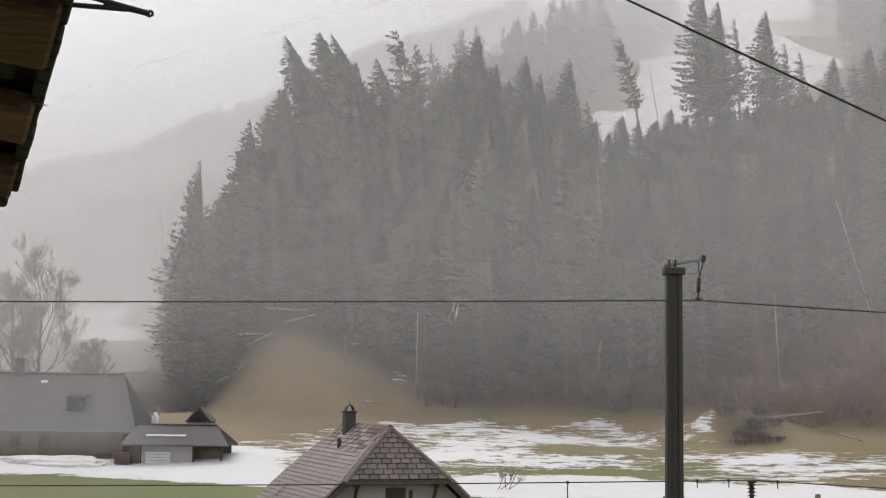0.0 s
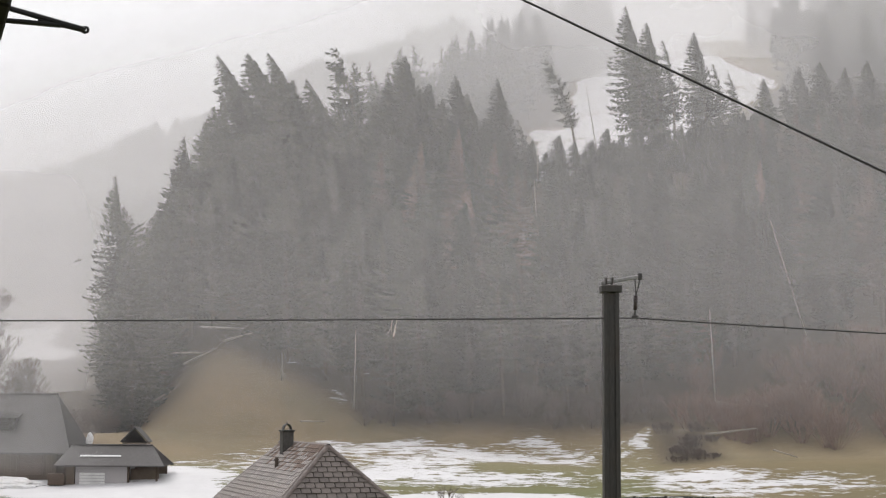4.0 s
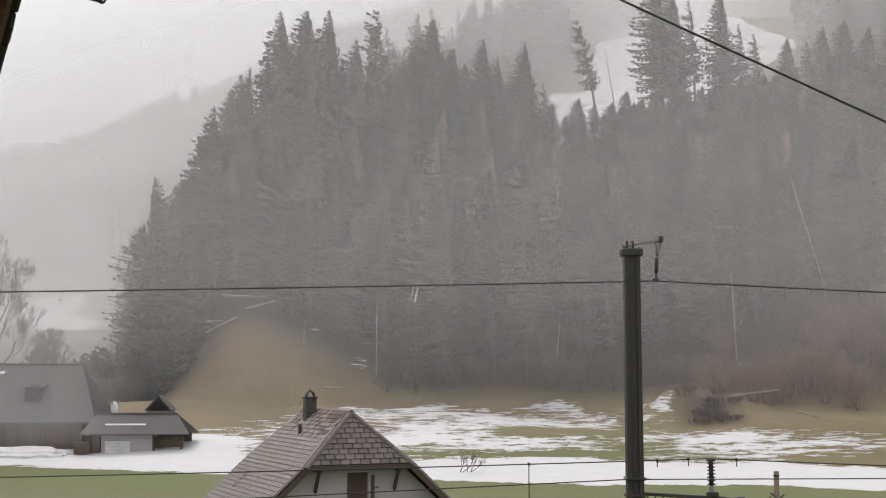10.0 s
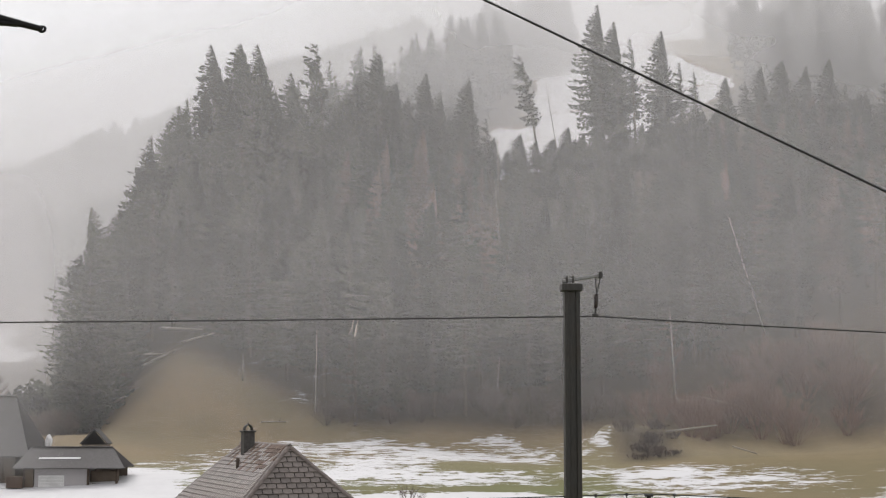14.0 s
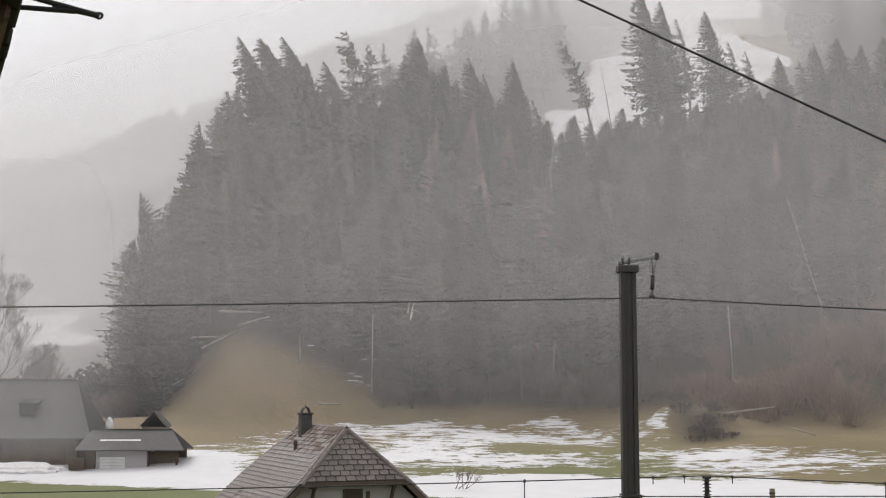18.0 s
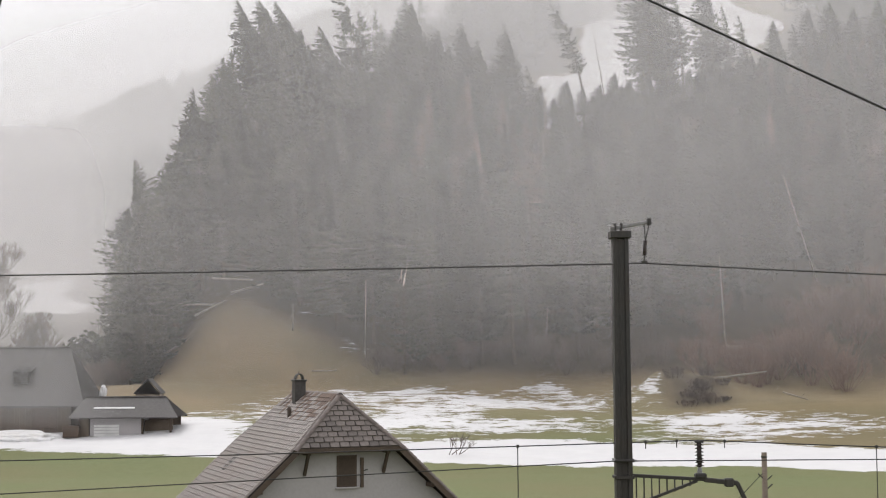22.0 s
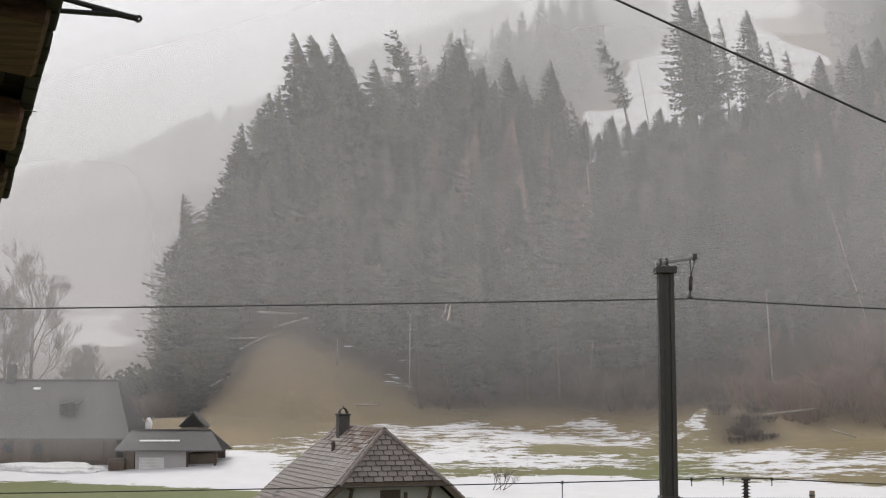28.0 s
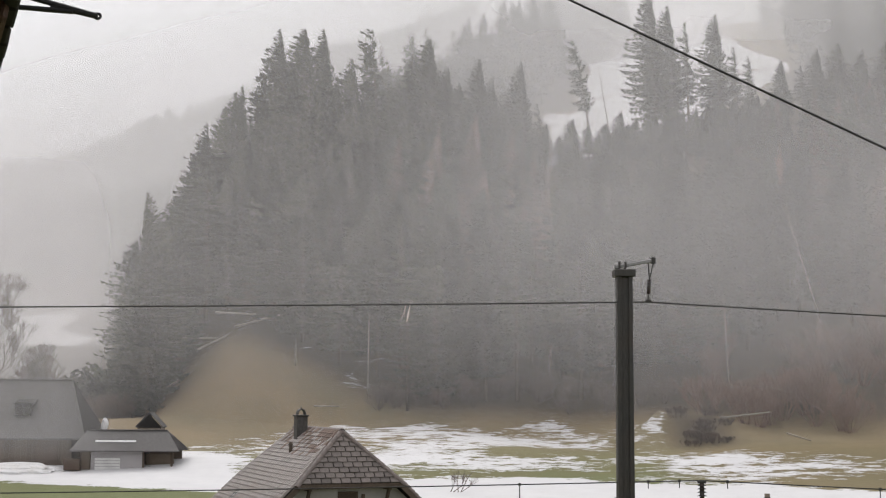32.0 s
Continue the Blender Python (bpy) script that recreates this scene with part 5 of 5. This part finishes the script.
# ---- the chalet from which one looks out ----
def make_own_house():
    own = thing("chalet", Matrix(), "dark timber chalet with a broad wooden roof overhang", "house")
    e0, e1 = Vector((-0.637, 2.2, 9.579)), Vector((-0.981, 3.0, 9.343))
    d = e1 - e0
    left = Vector((-1, -0.3, 0.16)).normalized()
    up = left.cross(d).normalized()
    if up.z < 0:
        up = -up
    rot = Matrix((left, d.normalized(), up)).transposed().to_4x4()
    at = lambda s, u, h=0.0: e0 + d * s + left * u + up * h

    def plank(s0, s1, u0, u1, h0, h1, bevel=0.006):
        c = at((s0 + s1) / 2, (u0 + u1) / 2, (h0 + h1) / 2)
        return box(bmesh.new(), (u1 - u0, (s1 - s0) * d.length, h1 - h0), Matrix.Translation(c) @ rot, bevel)
    part("roof_deck", plank(-4, 0.99, 0.012, 2.4, 0.09, 0.13), M_TAR, own)
    # soffit planks with darker gaps and battens between them
    for s0, s1 in [(-1.55, -1.2), (-1.13, -0.8), (-0.74, -0.42), (-0.36, -0.03), (0.072, 0.30), (0.49, 0.655), (0.81, 0.975)]:
        p = part("soffit_plank", plank(s0, s1, 0.01, 2.3, 0.0, 0.05, 0.008), M_SOFFIT, own, "brown weathered soffit plank")
        part("knot", plank(s0 + 0.05, s0 + 0.06, 0.16, 0.3, -0.002, 0.01, 0), M_TIMBER, p)
    for s0, s1 in [(-1.17, -1.15), (-0.78, -0.76), (-0.02, 0.06), (0.33, 0.46), (0.68, 0.79)]:
        part("batten", plank(s0, s1, 0.06, 2.3, 0.045, 0.09), M_TAR, own)
    # shingles that stand out along the verge
    r = random.Random(9)
    s = -1.6
    while s < 0.985:
        w = r.uniform(0.05, 0.075)
        part("shingle", plank(s, min(s + w * 0.96, 0.99), -r.uniform(0.0, 0.008), 0.5, 0.062 + r.uniform(0, 0.006), 0.085 + r.uniform(0, 0.01), 0.002), M_TAR, own)
        part("verge_tile", plank(s, min(s + w * 0.97, 0.995), -r.uniform(0.001, 0.006), 0.022, 0.03, 0.07, 0.004), M_TAR, own)
        s += w
    part("eave_board", plank(0.96, 1.0, 0.012, 2.3, -0.01, 0.09), M_TAR, own)
    part("gutter_end", plank(1.0, 1.09, 0.03, 2.3, 0.02, 0.12, 0.02), M_TAR, own)
    part("nail", rod(bmesh.new(), tuple(at(0.5, -0.012, 0.03)), tuple(at(0.5, 0.03, 0.03)), 0.0012, n=5), M_GALV, own)
    part("wall", box(bmesh.new(), (9, 0.25, 11.6), pose(1.5, -1.2, 5.8)), M_OLD_BOARD, own, "weathered board wall")
    part("rear_roof", box(bmesh.new(), (9.6, 2.2, 0.16), pose(1.4, -1.9, 11.7, -20, 0, 0)), M_TIMBER, own)
    part("purlin", beam(bmesh.new(), (-1.6, -1.3, 10.9), (-1.6, 2.9, 9.75), 0.12, 0.14), M_TIMBER, own)
    # forked iron holder on the verge
    h = thing("iron_bracket", Matrix(), "forked black iron bracket with an eyelet at its tip", "bracket")
    tip, upper, lower = Vector((-0.556, 2.4, 9.612)), Vector((-0.72, 2.4, 9.657)), Vector((-0.72, 2.4, 9.6285))
    part("upper_bar", beam(bmesh.new(), upper, tip, 0.012, 0.0085, 0.002), M_CABLE, h)
    part("lower_bar", beam(bmesh.new(), lower, tip + (upper - tip) * 0.25 - Vector((0, 0, 0.004)), 0.012, 0.0075, 0.002), M_CABLE, h)
    part("tongue", beam(bmesh.new(), tip + (upper - tip) * 0.5 - Vector((0, 0, 0.004)), tip, 0.01, 0.01, 0.002), M_CABLE, h)
    bm = bmesh.new()
    for k in range(12):
        a0, a1 = 6.283 * k / 12, 6.283 * (k + 1) / 12
        rod(bm, (tip.x + 0.0055 * math.cos(a0), tip.y, tip.z + 0.005 * math.sin(a0)), (tip.x + 0.0055 * math.cos(a1), tip.y, tip.z + 0.005 * math.sin(a1)), 0.0026, n=6)
    part("eyelet", bm, M_CABLE, h)


M_SOFFIT = surface("soffit_board", (0.05, 0.024, 0.014), (0.13, 0.07, 0.042), 14, 2.5, rough=0.8, stretch=(0.4, 5, 5), bump=0.5, per_object=0.3)
make_own_house()

# ---- sprigs torn off the treetops ----
DEBRIS = []


def sprig(size, seed, rows):
    t = thing("flying_sprig", pose(-35, 168, 25), "torn-off spruce sprig tumbling through the air", "sprig", "flying sprigs")
    r = random.Random(seed)
    part("twig", rod(bmesh.new(), (-size, 0, 0), (size, 0, 0), 0.03, 0.015, 5), M_BARK, t)
    vs, fs = [], []
    for k in range(16):
        x = r.uniform(-size, size)
        a = r.uniform(0, 6.28)
        q = size * r.uniform(0.35, 0.8)
        i = len(vs)
        vs += [(x, 0, 0), (x + 0.3 * size, q * math.cos(a), q * math.sin(a)), (x + 0.6 * size, 0.6 * q * math.cos(a + 0.6), 0.6 * q * math.sin(a + 0.6))]
        fs.append((i, i + 1, i + 2))
    new("needles", mesh_of("needles", vs, fs, [M_NEEDLES])).parent = t
    DEBRIS.append((t, rows))


sprig(0.34, 1, [(3.4, -35.6, 29.4), (3.6, -36.5, 28.3), (3.8, -37.3, 27.4), (4.0, -38.6, 26.7), (4.2, -39.7, 25.6), (4.4, -40.6, 24.8)])
sprig(0.28, 2, [(3.8, -34.8, 28.9), (4.0, -35.7, 28.2), (4.2, -36.3, 27.3), (4.4, -36.9, 26.6)])
sprig(0.24, 3, [(4.2, -35.5, 33.9), (4.4, -37.0, 33.5)])
sprig(0.28, 4, [(8.2, -36.1, 26.6), (8.6, -37.7, 25.2), (9.0, -39.5, 23.7), (9.4, -41.0, 21.7), (9.6, -41.9, 20.9), (10.0, -43.1, 18.1)])

# ---- what moves ----
# how hard the gusts press: over the flank of the wood, and over the trees round the clearing
GUST_T = [0, 1, 2, 3, 4.4, 5.5, 7, 8, 9, 10, 11, 12, 13, 14, 15.5, 17, 18, 19, 20, 21, 22, 23, 24, 25, 26, 27.5, 29, 30, 31, 32]
GUST_FLANK = [0.75, 0.6, 0.4, 0.65, 0.9, 0.8, 0.45, 0.35, 0.15, 0.15, 0.2, 0.35, 0.35, 0.3, 0.75, 1.0, 0.9, 0.6, 0.3, 0.45, 0.7, 0.65, 0.5, 0.55, 0.65, 0.6, 0.5, 0.35, 0.2, 0.15]
GUST_CLEARING = [0.25, 0.5, 0.7, 0.8, 0.85, 0.85, 0.75, 0.5, 0.2, 0.25, 0.4, 0.5, 0.4, 0.15, 0.4, 0.65, 0.9, 0.75, 0.6, 0.65, 0.7, 0.7, 0.7, 0.75, 0.75, 0.7, 0.6, 0.45, 0.25, 0.2]


def bend(angle, pivot):
    """A lean of so many degrees towards -x about a point on the stem."""
    return Matrix.Translation(pivot) @ pose(0, 0, 0, 0, -angle, 0) @ Matrix.Translation(-Vector(pivot))


def motions():
    for ob, y, drift in MISTS:
        walk(ob, [(0, pose(0, y, 0)), (16, pose(drift * 0.5, y, 0)), (32, pose(drift, y, 0))])
    walk(PUFF_A, [(0, pose(155, 160, 0)), (14, pose(140, 160, 0)), (19, pose(100, 160, 0)), (21, pose(46, 160, 2)), (23, pose(16, 160, 4)), (25, pose(-8, 160, 4)), (27, pose(-58, 160, 6)), (30, pose(-130, 160, 6)), (32, pose(-150, 160, 6))])
    walk(PUFF_B, [(0, pose(140, 158, 0)), (22, pose(130, 158, 0)), (27, pose(95, 158, 0)), (29, pose(74, 158, 0)), (30.5, pose(58, 158, 1)), (32, pose(40, 158, 3))])
    r = random.Random(8)
    for ob, m, supple, spin, bends in SWAYING:
        lag, ph = r.uniform(-0.25, 0.25), r.uniform(0, 6.28)
        rate = r.uniform(1.6, 2.4)
        spun = pose(0, 0, 0, 0, 0, spin)
        whole, mid, tip = [], [], []
        upper = next(c for c in ob.children if c.name.startswith("upper_crown"))
        top = next(c for c in ob.children if c.name.startswith("treetop"))
        for t in np.arange(0, 32.01, 1.0):
            g = float(np.interp(t + lag, GUST_T, GUST_FLANK if m.translation.x < -2 else GUST_CLEARING)) * supple
            g += 0.08 * math.sin(rate * t + ph) * (0.3 + g)
            whole.append((t, m @ spun.inverted() @ bend(5.0 * g, (0, 0, 0)) @ spun))
            a = spun.inverted() @ bend(8.5 * g, (0, 0, TALL * CUT[0])) @ spun
            b = spun.inverted() @ bend(13.0 * g, (0, 0, TALL * CUT[1])) @ spun
            mid.append((t, a))
            tip.append((t, a @ b))
        walk(ob, whole)
        if bends:
            walk(upper, mid)
            walk(top, tip)
    # torn-off sprigs that the wind carries down the valley
    for piece, rows in DEBRIS:
        last = rows[-1]
        first = rows[0]
        path = [(0, (first[1] + 2.5, first[2] - 1.5)), (first[0] - 0.5, (first[1] + 2.2, first[2] - 1.0))] + [(t, (x, z)) for t, x, z in rows]
        path += [(last[0] + 1.2, (last[1] - 5, last[2] - 5)), (last[0] + 3.2, (last[1] - 12, 9.0)), (32, (last[1] - 12, 9.0))]
        spin, keys = 0.0, []
        for k, (t, (x, z)) in enumerate(path):
            spin += 40 if 1 < k < len(path) - 2 else 0
            keys.append((t, pose(x, 168, z, spin * 0.7, spin, 20)))
        walk(piece, keys)
    # the uprooted spruce topples towards the valley
    root, way = Vector((-36, 189, 12.6)), Vector((-0.342, -0.94, 0))
    axis = Vector((0, 0, 1)).cross(way)
    rows = []
    for t, lean in ((0, 0), (1, 3), (2, 4), (3, 9), (4, 11), (4.5, 15), (5.5, 24), (6.6, 32), (7, 38), (7.3, 47), (7.6, 56), (7.8, 62), (8.0, 68), (8.2, 75), (8.4, 83), (8.6, 90), (8.8, 98), (9.0, 103), (20, 103), (32, 103)):
        rows.append((t, Matrix.Translation(root) @ Matrix.Rotation(radians(lean), 4, axis)))
    walk(FALLING, rows)


motions()
